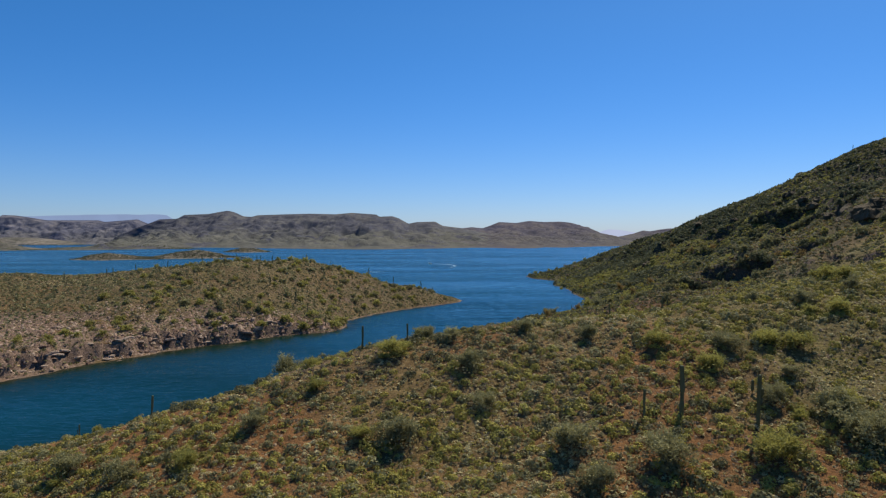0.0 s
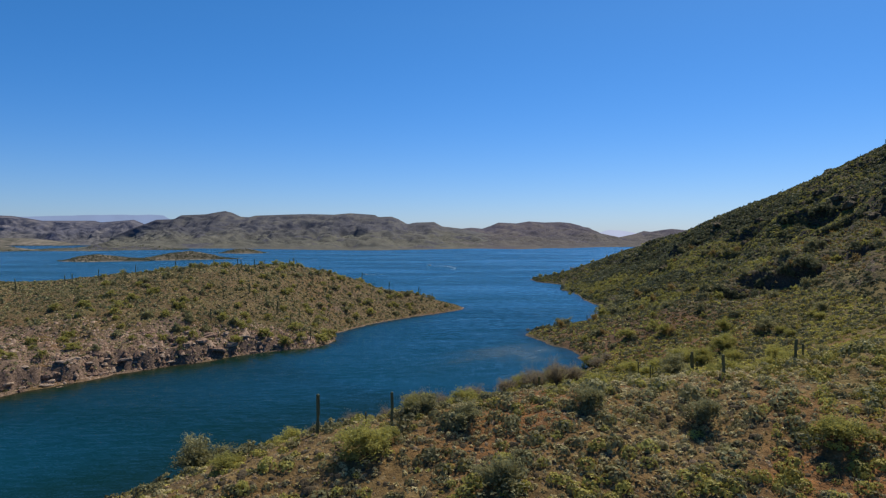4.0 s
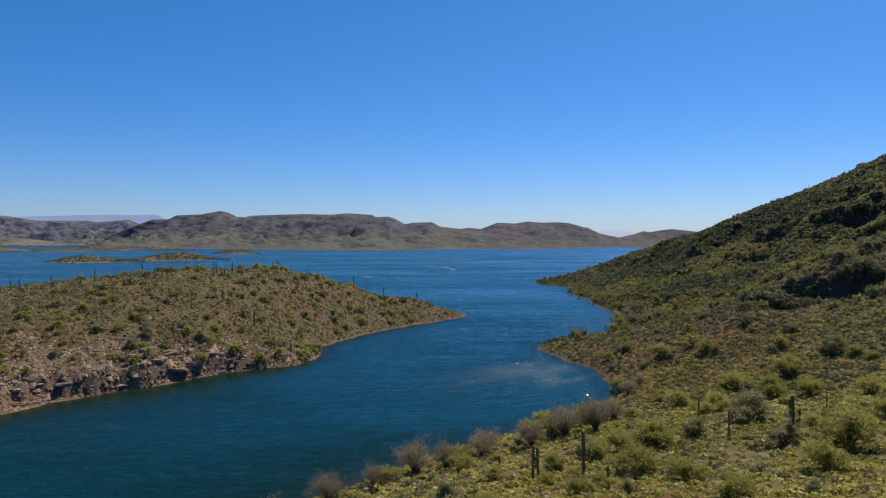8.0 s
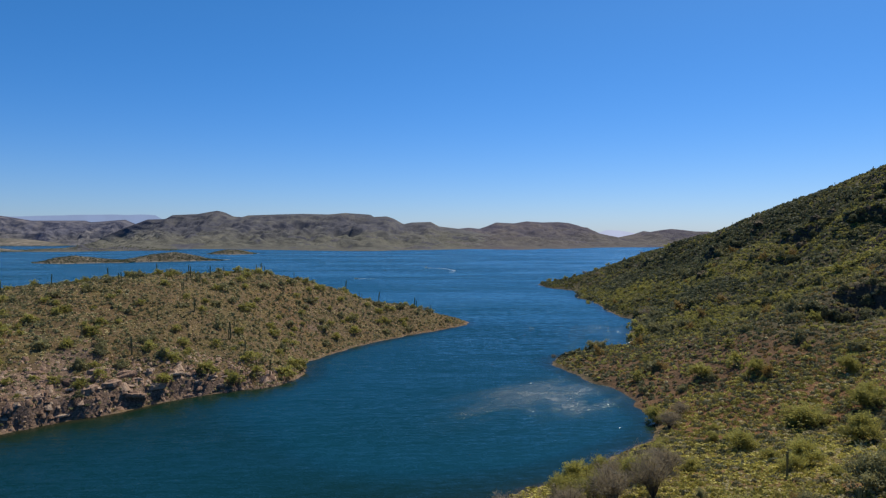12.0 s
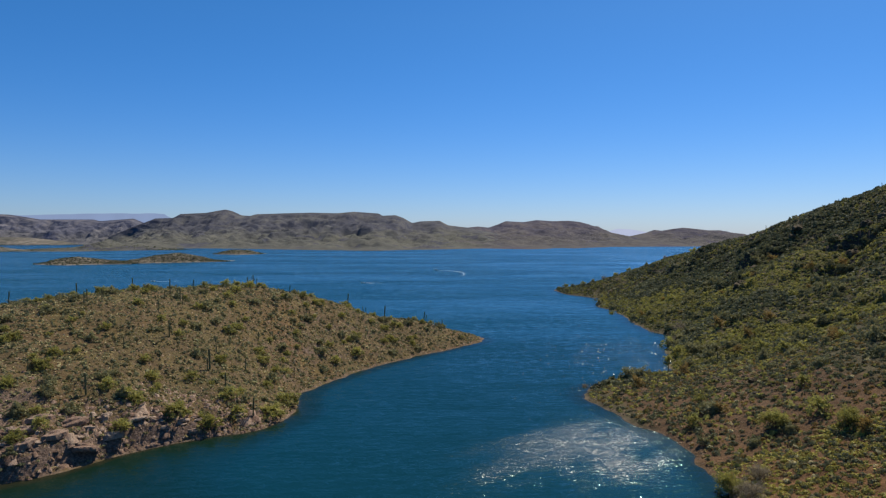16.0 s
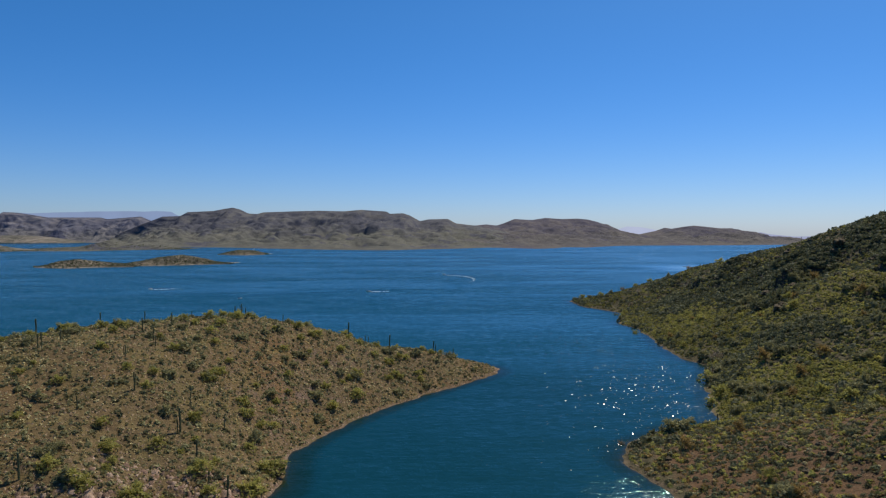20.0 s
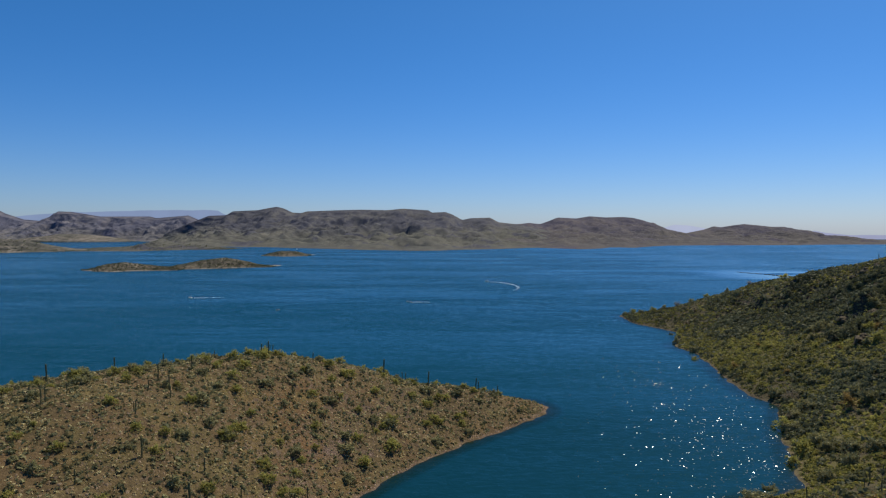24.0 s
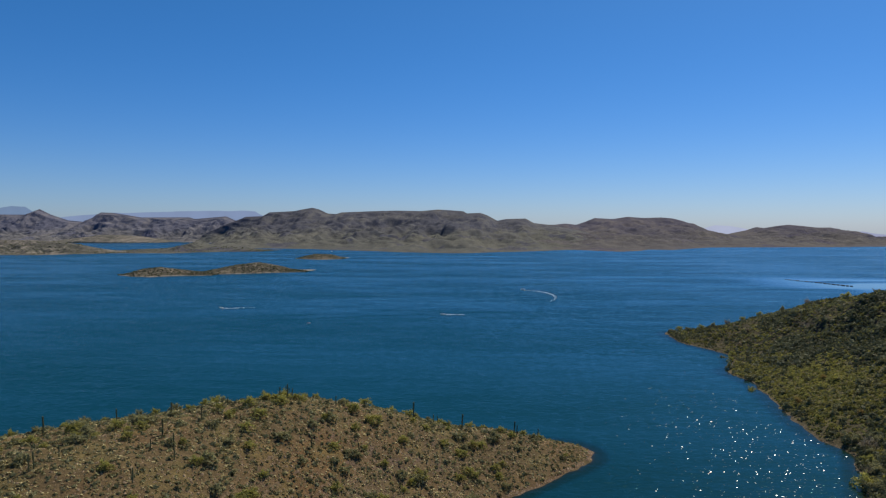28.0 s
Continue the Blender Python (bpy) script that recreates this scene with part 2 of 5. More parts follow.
    unit = nt.nodes.new("ShaderNodeVectorMath")
    unit.operation = "NORMALIZE"
    nt.links.new(up.outputs[0], unit.inputs[0])
    nt.links.new(unit.outputs[0], b.inputs["Normal"])
    return m


def plant_material(name, dark, light, spec=0.2, through_light=0.4):
    """Leaves: the tone differs from plant to plant and from leaf to leaf, and rises with height in shrub crowns; some
    light passes through.
    """
    m, nt, b = material(name, 0.65, spec=spec)
    tone = nt.nodes.new("ShaderNodeAttribute")
    tone.attribute_name = "tone"
    geo = nt.nodes.new("ShaderNodeNewGeometry")
    info = nt.nodes.new("ShaderNodeObjectInfo")
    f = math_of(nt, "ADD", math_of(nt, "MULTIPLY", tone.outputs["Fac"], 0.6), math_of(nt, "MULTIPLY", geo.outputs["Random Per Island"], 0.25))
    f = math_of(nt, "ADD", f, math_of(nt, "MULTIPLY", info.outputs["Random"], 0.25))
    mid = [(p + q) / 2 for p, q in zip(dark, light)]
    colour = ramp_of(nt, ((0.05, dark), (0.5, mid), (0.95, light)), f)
    nt.links.new(colour, b.inputs["Base Color"])
    glow = nt.nodes.new("ShaderNodeBsdfTranslucent")
    nt.links.new(colour, glow.inputs["Color"])
    mix = nt.nodes.new("ShaderNodeMixShader")
    mix.inputs[0].default_value = through_light
    nt.links.new(b.outputs[0], mix.inputs[1])
    nt.links.new(glow.outputs[0], mix.inputs[2])
    nt.links.new(mix.outputs[0], nt.nodes["Material Output"].inputs["Surface"])
    return m


def rock_material(name, *tones):
    """Broken rock: the tone differs from block to block and along its beds."""
    m, nt, b = material(name, 0.9, spec=0.2)
    geo = nt.nodes.new("ShaderNodeNewGeometry")
    n = noise_of(nt, 1.1, 8, 0.75)
    f = math_of(nt, "ADD", math_of(nt, "MULTIPLY", n, 0.75), math_of(nt, "MULTIPLY", geo.outputs["Random Per Island"], 0.4))
    steps = [0.28 + 0.54 * k / (len(tones) - 1) for k in range(len(tones))]
    colour = ramp_of(nt, list(zip(steps, tones)), f)
    crack = noise_of(nt, 2.6, 5, 0.7, stretch=(1, 1, 0.45))
    colour = mixed(nt, range_of(nt, crack, 0.56, 0.66, 0.0, 0.7), colour, [0.35 * v for v in tones[0]])
    nt.links.new(colour, b.inputs["Base Color"])
    bump_of(nt, crack, 0.8, 0.25, b, bump_of(nt, n, 0.8, 0.3, None))
    return m


def range_material(name, low, mid, high, size, shore=0.0, lowland=None):
    """A far desert mountain: scrub, bare earth and dark outcrops in broad patches."""
    m, nt, b = material(name, 0.95, spec=0.05)
    tilt = nt.nodes.new("ShaderNodeSeparateXYZ")
    geo = nt.nodes.new("ShaderNodeNewGeometry")
    nt.links.new(geo.outputs["True Normal"], tilt.inputs[0])
    a, c = noise_of(nt, 1.0 / size, 8, 0.7), noise_of(nt, 9.0 / size, 8, 0.78, stretch=(1, 0.5, 2.2))
    f = math_of(nt, "ADD", math_of(nt, "MULTIPLY", a, 0.55), math_of(nt, "MULTIPLY", c, 0.45))
    colour = ramp_of(nt, ((0.38, low), (0.5, mid), (0.62, high)), f)
    rock = ramp_of(nt, ((0.35, [v * 0.78 for v in low]), (0.65, [v * 1.15 for v in low])), c)
    colour = mixed(nt, range_of(nt, math_of(nt, "ADD", tilt.outputs["Z"], math_of(nt, "MULTIPLY", a, 0.5)), 1.06, 0.90), colour, rock)
    crag = noise_of(nt, 3.2 / size, 6, 0.66, stretch=(1, 0.8, 2.5))
    colour = mixed(nt, range_of(nt, crag, 0.56, 0.64, 0.0, 0.6), colour, rock)
    colour = mixed(nt, range_of(nt, crag, 0.42, 0.34, 0.0, 0.5), colour, [v * 1.1 for v in high])
    # washes of pale earth run down the slopes between scrubbier spurs
    wash = noise_of(nt, 5.0 / size, 5, 0.6, stretch=(1.6, 0.3, 0.5))
    colour = mixed(nt, range_of(nt, wash, 0.52, 0.62, 0.0, 0.45), colour, [v * 1.25 for v in high])
    colour = mixed(nt, range_of(nt, wash, 0.46, 0.38, 0.0, 0.5), colour, [v * 0.8 for v in mid])
    if lowland:
        above = nt.nodes.new("ShaderNodeSeparateXYZ")
        nt.links.new(geo.outputs["Position"], above.inputs[0])
        plain_tone = ramp_of(nt, ((0.36, [v * 0.72 for v in lowland]), (0.5, lowland), (0.64, [v * 1.3 for v in lowland])), c)
        part_low = range_of(nt, math_of(nt, "ADD", above.outputs["Z"], math_of(nt, "MULTIPLY", a, -110.0)), 45.0, -30.0, 0.0, 0.62)
        colour = mixed(nt, math_of(nt, "MULTIPLY", part_low, range_of(nt, crag, 0.60, 0.54)), colour, plain_tone)
    if shore:
        foot = nt.nodes.new("ShaderNodeSeparateXYZ")
        nt.links.new(geo.outputs["Position"], foot.inputs[0])
        colour = mixed(nt, range_of(nt, math_of(nt, "ADD", foot.outputs["Z"], math_of(nt, "MULTIPLY", c, 2.0)), shore + 1.6, shore + 0.6, 0.0, 0.8), colour, (0.34, 0.29, 0.23))
    nt.links.new(colour, b.inputs["Base Color"])
    bump_of(nt, c, 0.8, size * 0.022, b)
    return m


GROUND = ground_material()
WATER = water_material()
BRITTLE = plant_material("brittlebush_leaf", (0.19, 0.165, 0.034), (0.60, 0.525, 0.125), through_light=0.32)
STRAW = plant_material("straw_cushion_leaf", (0.27, 0.215, 0.085), (0.74, 0.64, 0.33), through_light=0.32)
# lighter version of CREOSOTE: brightens bushes and cushions while the hill scrub stays dark
LIGHT_SCRUB = plant_material("light_scrub_leaf", (0.080, 0.078, 0.036), (0.36, 0.335, 0.15), through_light=0.35)
SAGE = plant_material("grey_scrub_leaf", (0.095, 0.086, 0.038), (0.30, 0.272, 0.125))
CREOSOTE = plant_material("creosote_leaf", (0.052, 0.058, 0.028), (0.185, 0.190, 0.094))
PALO = plant_material("palo_verde_leaf", (0.108, 0.104, 0.026), (0.46, 0.425, 0.115), through_light=0.5)
TWIG = plant_material("dry_twig", (0.19, 0.155, 0.098), (0.39, 0.32, 0.21), through_light=0.4)
DRY = plant_material("dry_leaf", (0.15, 0.10, 0.03), (0.38, 0.26, 0.085))
CACTUS = plant_material("saguaro_skin", (0.085, 0.088, 0.038), (0.235, 0.225, 0.10), through_light=0.0)
BARK = plain("shrub_bark", (0.11, 0.08, 0.05), 0.9)
STONE = rock_material("desert_stone", (0.060, 0.042, 0.026), (0.34, 0.24, 0.145))
CLIFF = rock_material("cliff_rock", (0.068, 0.052, 0.040), (0.25, 0.155, 0.106), (0.42, 0.315, 0.23))
DARK_CLIFF = rock_material("dark_outcrop_rock", (0.036, 0.028, 0.016), (0.12, 0.09, 0.05))

# ---- the lie of the land ----
def hashed(ix, iy, seed):
    h = (ix.astype(np.int64) * 374761393 + iy.astype(np.int64) * 668265263 + seed * 974634777) & 0xFFFFFFFF
    h = ((h ^ (h >> 13)) * 1274126177) & 0xFFFFFFFF
    return ((h ^ (h >> 16)) & 0xFFFF) / 65535.0


def value_noise(x, y, seed):
    ix, iy = np.floor(x), np.floor(y)
    fx, fy = x - ix, y - iy
    fx, fy = fx * fx * (3 - 2 * fx), fy * fy * (3 - 2 * fy)
    a, b = hashed(ix, iy, seed), hashed(ix + 1, iy, seed)
    c, d = hashed(ix, iy + 1, seed), hashed(ix + 1, iy + 1, seed)
    return (a + (b - a) * fx) * (1 - fy) + (c + (d - c) * fx) * fy - 0.5


def fbm(x, y, size, octaves, seed, gain=0.5):
    out, amp, f = 0.0, 1.0, 1.0 / size
    for n in range(octaves):
        out = out + amp * value_noise(x * f + 17.3 * n, y * f - 9.1 * n, seed + n)
        amp, f = amp * gain, f * 2.03
    return out


def along(points, step):
    """Points every step metres along a line."""
    p = np.array(points, float)
    d = np.r_[0, np.cumsum(np.linalg.norm(np.diff(p[:, :2], axis=0), axis=1))]
    s = np.linspace(0, d[-1], max(2, int(d[-1] / step) + 1))
    return np.stack([np.interp(s, d, p[:, n]) for n in range(p.shape[1])], 1)


# water's edge of the long peninsula, from its inner end to the tip and back on the far side
SHORE_PENINSULA = [(-215, 60), (-165, 120), (-128, 175), (-112, 200), (-104, 217), (-90, 240), (-77, 255), (-65, 267), (-58, 278), (-46, 285), (-36, 293), (-30, 306),
                   (-32, 330), (-27, 345), (-18, 362), (-6, 381), (9, 401), (19, 412), (26, 421), (30.8, 435), (23, 442.5), (0, 448), (-32, 451), (-75, 446), (-112, 424), (-165, 405), (-260, 400)]
# water's edge from behind the camera, round the near bench and the two points of the right-hand hill
SHORE_EAST = [(-118, -60), (-104, 0), (-92, 50), (-76, 92), (-56, 120), (-35, 146), (-26, 161), (-13, 178), (0, 195), (14, 206), (30, 216), (42, 228), (52, 239), (58, 251), (57, 270),
              (57, 284), (53, 298), (49, 312), (48, 329), (67, 347), (85, 357), (92, 374), (100, 402), (109, 422), (116, 440), (110, 455), (112.5, 480), (116, 510), (119.5, 545), (114, 572), (123, 583), (133, 618),
              (117, 662), (114, 690), (115.5, 706), (136, 714), (190, 712), (300, 700), (420, 690)]
# crests and known heights: x, y, z
CREST_PENINSULA = [(-300, 330, 22), (-190, 318, 24), (-150, 312, 20.5), (-122, 336, 25), (-106, 346, 27), (-90, 356, 28), (-61, 392, 27), (-44, 402, 22), (-27, 411, 16.2), (-13, 418, 11.5), (4, 420, 8.5), (18, 429, 3.4), (26, 433, 1.6)]
CREST_EAST = [(121, 702, 1.6), (140, 690, 5.5), (152, 677, 11), (195, 648, 29), (221, 596, 42), (218, 537, 52), (247, 506, 68), (287, 493, 85), (326, 479, 108), (420, 440, 118)]
CREST_NEAR = [(-54, 90, 12), (-43, 90, 14.3), (-34, 90, 16.8), (-16, 90, 22.2), (-7, 89, 25.5), (0, 90, 26.5), (12, 91, 28.6), (26, 91, 29.3), (44, 95, 31.3), (66, 97, 35.4), (110, 100, 46), (170, 110, 60)]
SPOTS_PENINSULA = [(-62, 284, 8.5), (-63, 301, 9.6), (-67, 322, 18), (-52, 342, 14.5), (-38, 298, 3.2), (-130, 245, 9), (-118, 268, 13), (-95, 262, 9), (-160, 250, 12), (-20, 385, 8), (-45, 375, 18), (-240, 250, 14), (-80, 275, 9.5)]
SPOTS_EAST = [(167, 485, 23), (165, 370, 24), (113, 280, 21.5), (129, 274, 27), (145, 294, 35), (158, 289, 38), (165, 280, 40), (90, 290, 12), (189, 424, 37.5), (206, 441, 48), (213, 369, 51), (219, 403, 57), (217, 347, 58), (178, 486, 29.5), (199, 494, 37), (199, 532, 39.5), (214, 477, 45), (85, 205, 10), (76, 227, 5.5), (54, 194, 8.4), (46, 166, 12), (24, 160, 9.4), (0, 150, 9), (-14, 140, 8), (20, 125, 17), (60, 130, 20), (110, 150, 28),
              (95, 345, 3.6), (130, 345, 13), (104, 303, 15), (72, 285, 5.5), (72, 318, 4.5), (170, 240, 39), (140, 420, 16), (180, 560, 26), (158, 620, 13),
              (-16, 103, 16), (0, 103, 20.3), (12, 104, 22), (26, 104, 23), (44, 108, 26), (26, 65, 22.4), (0, 66, 19.4), (23, 60, 20), (20, 81, 27.4), (-40, 60, 12), (-5, 50, 16.5), (20, 48, 16.5), (48, 55, 21), (75, 60, 27), (0, 20, 13), (-40, 10, 9), (60, 10, 17), (0, -50, 14), (120, 0, 34), (120, 50, 38),
              (270, 380, 72), (300, 250, 80), (420, 100, 100), (420, 300, 110), (264, 548, 54), (250, 580, 42), (290, 600, 40), (300, 660, 12)]


def offshore(points, out, z):
    """The bed of the lake beside a shore; the water lies to the left of the way in which the shore is listed when out is positive."""
    p = along(points, 14)
    way = np.gradient(p, axis=0)
    way /= np.linalg.norm(way, axis=1)[:, None]
    return np.c_[p[:, 0] - way[:, 1] * out, p[:, 1] + way[:, 0] * out, np.full(len(p), z)]


def level(points):
    p = along(points, 9)
    return np.c_[p, np.zeros(len(p))]


def land_inside(x, y):
    """Whether a place lies inside the land outlines."""
    inside = np.zeros(x.shape, bool)
    for shore, close in ((SHORE_PENINSULA, [(-900, 400), (-900, 60)]), (SHORE_EAST, [(900, 690), (900, -400), (-95, -400)])):
        ring = shore + close
        odd = np.zeros(x.shape, bool)
        for (ax, ay), (bx, by) in zip(ring, ring[1:] + ring[:1]):
            if ay != by:
                odd ^= ((ay > y) != (by > y)) & (x < (bx - ax) * (y - ay) / (by - ay) + ax)
        inside |= odd
    return inside


KNOTS = np.vstack([level(SHORE_PENINSULA), level(SHORE_EAST), along(CREST_PENINSULA, 14), along(CREST_EAST, 16), along(CREST_NEAR, 9), np.array(SPOTS_PENINSULA), np.array(SPOTS_EAST)])
beds = np.vstack([offshore(SHORE_PENINSULA, -12, -4.0), offshore(SHORE_EAST, 12, -4.0)])
beds = beds[~land_inside(beds[:, 0], beds[:, 1])]
open_bed = np.array([(-120, 100, -6), (-60, 200, -6), (-20, 250, -6), (20, 270, -7), (10, 340, -8), (60, 440, -11), (70, 560, -12), (60, 700, -12), (-60, 520, -12), (-250, 500, -12), (-200, 700, -12), (0, 850, -12), (250, 850, -12), (-400, 800, -12)], float)
KNOTS = np.vstack([KNOTS, beds, open_bed])


def spline_terms(x, y, knots):
    r2 = (x[:, None] - knots[None, :, 0]) ** 2 + (y[:, None] - knots[None, :, 1]) ** 2
    return 0.5 * r2 * np.log(r2 + 1e-6)


def spline_weights():
    u = KNOTS[:, :2] / 100
    n = len(u)
    a = np.zeros((n + 3, n + 3))
    a[:n, :n] = spline_terms(u[:, 0], u[:, 1], u) + np.eye(n) * 2e-4
    a[:n, n:] = np.c_[np.ones(n), u]
    a[n:, :n] = a[:n, n:].T
    return np.linalg.solve(a, np.r_[KNOTS[:, 2], 0, 0, 0])


WEIGHTS = spline_weights()


def smooth_height(x, y):
    out = np.empty(x.shape)
    for at in range(0, len(x), 20000):
        u, v = x[at : at + 20000] / 100, y[at : at + 20000] / 100
        out[at : at + 20000] = spline_terms(u, v, KNOTS[:, :2] / 100) @ WEIGHTS[:-3] + WEIGHTS[-3] + WEIGHTS[-2] * u + WEIGHTS[-1] * v
    return out


def band(v, lo, hi, soft):
    return np.clip((v - lo) / soft, 0, 1) * np.clip((hi - v) / soft, 0, 1)


# crags: x, y, half their length, drop
CRAGS = [(137, 285, 14, 8), (123, 287, 9, 5), (219, 403, 16, 9), (213, 369, 12, 10), (217, 347, 10, 9), (212, 474, 10, 5), (206, 441, 15, 8), (189, 424, 9, 5), (164, 281, 8, 5),
         (157, 290, 7, 4), (200, 505, 10, 4), (178, 488, 9, 4), (150, 365, 8, 4), (232, 425, 12, 7), (199, 532, 7, 3)]


def land_height(x, y):
    """Height of the ground: the smooth form, gullies, rock steps and small lumps."""
    z = smooth_height(x, y)
    near = np.clip(z / 4.0, 0, 1)
    hill = np.clip((z - 6) / 25, 0, 1) * np.clip((x - 90) / 60, 0, 1) * np.clip((y - 180) / 80, 0, 1)
    crest = along(CREST_EAST, 12)
    away = np.full(x.shape, 1e9)
    for cx, cy, _ in crest:
        np.minimum(away, (x - cx) ** 2 + (y - cy) ** 2, out=away)
    hill = hill * np.clip((np.sqrt(away) - 6) / 40, 0, 1)
    gully = np.abs(fbm(x * 0.75 + y * 0.6, y * 0.75 - x * 0.6, 46, 4, 11)) * 2
    z = z + hill * (gully - 0.5) * 7.0
    z = z + near * (fbm(x, y, 14, 3, 21) * 1.3 + fbm(x, y, 2.6, 2, 31) * 0.35)
    # the water's edge wavers
    z = z + np.exp(-((z / 1.6) ** 2)) * (fbm(x, y, 11, 3, 23) * 1.1 + fbm(x, y, 2.6, 2, 25) * 0.35)
    # the rocky bank on the peninsula's near shore
    bank = band(x, -132, -36, 14) * band(y, 190, 300, 12)
    rough = fbm(x, y, 9, 4, 41, 0.6)
    stand = np.clip(0.7 + 1.5 * fbm(x, y, 26, 2, 45), 0.15, 1.0) * np.clip((9.5 - z) / 6, 0, 1) * np.interp(x, (-85, -60, -45), (1.0, 0.62, 0.28))
    rise = np.clip((z + 2.2 * rough - 0.85) / 0.55, 0, 1)
    z = z + bank * np.where(z > 0.1, 3.7 * stand * rise * rise * (3 - 2 * rise) + np.clip(z, 0, 1) * rough * 1.6, 0)
    ledge = fbm(x, y, 5, 4, 43, 0.6) * 1.9
    q = (z + ledge) / 1.5
    face = (np.floor(q) + np.clip((q - np.floor(q) - 0.5) * 3.5 + 0.5, 0, 1)) * 1.5 - ledge
    z = z + bank * np.clip((8 - z) / 3, 0, 1) * np.clip(z / 0.5, 0, 1) * 0.6 * (face - z) + bank * np.clip(z / 1.5, 0, 1) * np.clip((9 - z) / 3, 0, 1) * fbm(x, y, 3.2, 3, 47, 0.6) * 1.5
    # crags on the hill: the ground breaks off below a ragged line
    ragged = fbm(x, y, 7, 3, 55) * 5
    for cx, cy, half, drop in CRAGS:
        run, out = 0.66 * (x - cx) - 0.75 * (y - cy), -0.75 * (x - cx) - 0.66 * (y - cy) + ragged
        fall = np.clip(out / 3.2, 0, 1) * np.exp(-np.maximum(out, 0) / (2.2 * drop))
        z = z - drop * np.exp(-((run / half) ** 4)) * fall
    # dark rock steps on the hill
    stripes = np.clip(fbm(x * 0.5 + y * 0.3, y * 0.7 - x * 0.5, 30, 3, 51) * 5 - 0.3, 0, 1)
    z = z + hill * stripes * (1.5 + 6 * fbm(x, y, 7, 3, 61))
    return np.where(z < -1.5, z, np.maximum(z, np.where(z < 0, z, 0)))


def axis_of(*runs):
    out = []
    for a, b, step in runs:
        out.extend(np.arange(a, b, step).tolist())
    return np.array(out + [runs[-1][1]])


def sheet(name, xs, ys, z, mat, smooth=True):
    """A grid as one mesh."""
    nx, ny = len(xs), len(ys)
    gx, gy = np.meshgrid(xs, ys)
    me = bpy.data.meshes.new(name)
    me.vertices.add(nx * ny)
    me.vertices.foreach_set("co", np.c_[gx.ravel(), gy.ravel(), z.ravel()].astype(np.float32).ravel())
    i = (np.arange(ny - 1)[:, None] * nx + np.arange(nx - 1)[None]).ravel()
    quads = np.c_[i, i + 1, i + nx + 1, i + nx].astype(np.int32)
    me.loops.add(quads.size)
    me.loops.foreach_set("vertex_index", quads.ravel())
    me.polygons.add(len(quads))
    me.polygons.foreach_set("loop_start", np.arange(0, quads.size, 4, dtype=np.int32))
    if smooth:
        me.polygons.foreach_set("use_smooth", np.ones(len(quads), bool))
    me.materials.append(mat)
    me.update(calc_edges=True)
    return me


XS = axis_of((-5200, -1200, 800), (-1200, -400, 100), (-400, -220, 12), (-220, -130, 2.4), (-130, -32, 0.9), (-32, 140, 1.05), (140, 260, 2.0), (260, 440, 4.0), (440, 1200, 90), (1200, 5200, 800))
YS = axis_of((-1500, -100, 350), (-100, 40, 5), (40, 112, 0.85), (112, 195, 1.2), (195, 300, 0.9), (300, 455, 1.3), (455, 730, 2.2), (730, 900, 17), (900, 2000, 110), (2000, 5600, 600))
GX, GY = np.meshgrid(XS, YS)
GZ = np.full(GX.shape, -12.0)
close = (GX > -401) & (GX < 441) & (GY > -101) & (GY < 760)
GZ[close] = land_height(GX[close], GY[close])
behind = (GY <= -101) & (GX > -100)
GZ[behind] = 14
side = (GX >= 441) & (GY > -101) & (GY < 690)
GZ[side] = 105
GZ[(GX <= -401) & (GY > 60) & (GY < 400)] = 14
ground = new("ground", sheet("ground", XS, YS, GZ, GROUND))
# bare rusty soil on the lower part of the hill and in a patch of the near slope
rust = np.clip((17 - GZ) / 5, 0, 1) * np.clip((340 - GY + 18 * fbm(GX, GY, 30, 3, 95)) / 25, 0, 1) * np.clip((GX - 50) / 14, 0, 1) * (GY > 225)
rust = np.maximum(rust, np.exp(-(((GX - 36.5) / 3.2) ** 2 + ((GY - 57) / 5.5) ** 2)))
ground.data.attributes.new("rust", "FLOAT", "POINT").data.foreach_set("value", rust.astype(np.float32).ravel())
# two green belts run up the hill, with a dark gully between them
BELT_LOW = [(80, 362), (105, 394), (116, 386), (126, 368), (145, 366), (180, 370), (220, 380)]
BELT_HIGH = [(124, 575), (131, 520), (142, 485), (148, 454), (170, 438), (200, 428), (240, 434)]


def beside(x, y, line, wide, seed):
    """Near 1 along a line on the plan, fading out raggedly."""
    away = np.full(x.shape, 1e9)
    for px, py in along(line, 6):
        np.minimum(away, (x - px) ** 2 + (y - py) ** 2, out=away)
    return np.clip(1.5 - np.sqrt(away) / wide + 1.6 * fbm(x, y, 18, 3, seed), 0, 1)


def green_belt(x, y):
    return np.maximum(beside(x, y, BELT_LOW, 13, 161), 0.85 * beside(x, y, BELT_HIGH, 21, 163))


# broken rock comes through the soil above the peninsula's bank
bare_rock = band(GX, -185, -40, 16) * band(GY, 150, 300, 12) * np.clip((np.where(GX < -80, 15, 9) - GZ) / 4, 0, 1) * np.clip(0.8 + 1.6 * fbm(GX, GY, 16, 3, 97), 0, 1)
ground.data.attributes.new("stony", "FLOAT", "POINT").data.foreach_set("value", bare_rock.astype(np.float32).ravel())
bench = band(GY, 100, 256, 10) * (GX > -40) * np.clip(0.75 + 1.4 * fbm(GX, GY, 24, 3, 99), 0, 1)
lush = np.clip((GX - 20 + 14 * fbm(GX, GY, 16, 3, 100)) / 24, 0, 1) * band(GY, 50, 112, 8) * 0.9
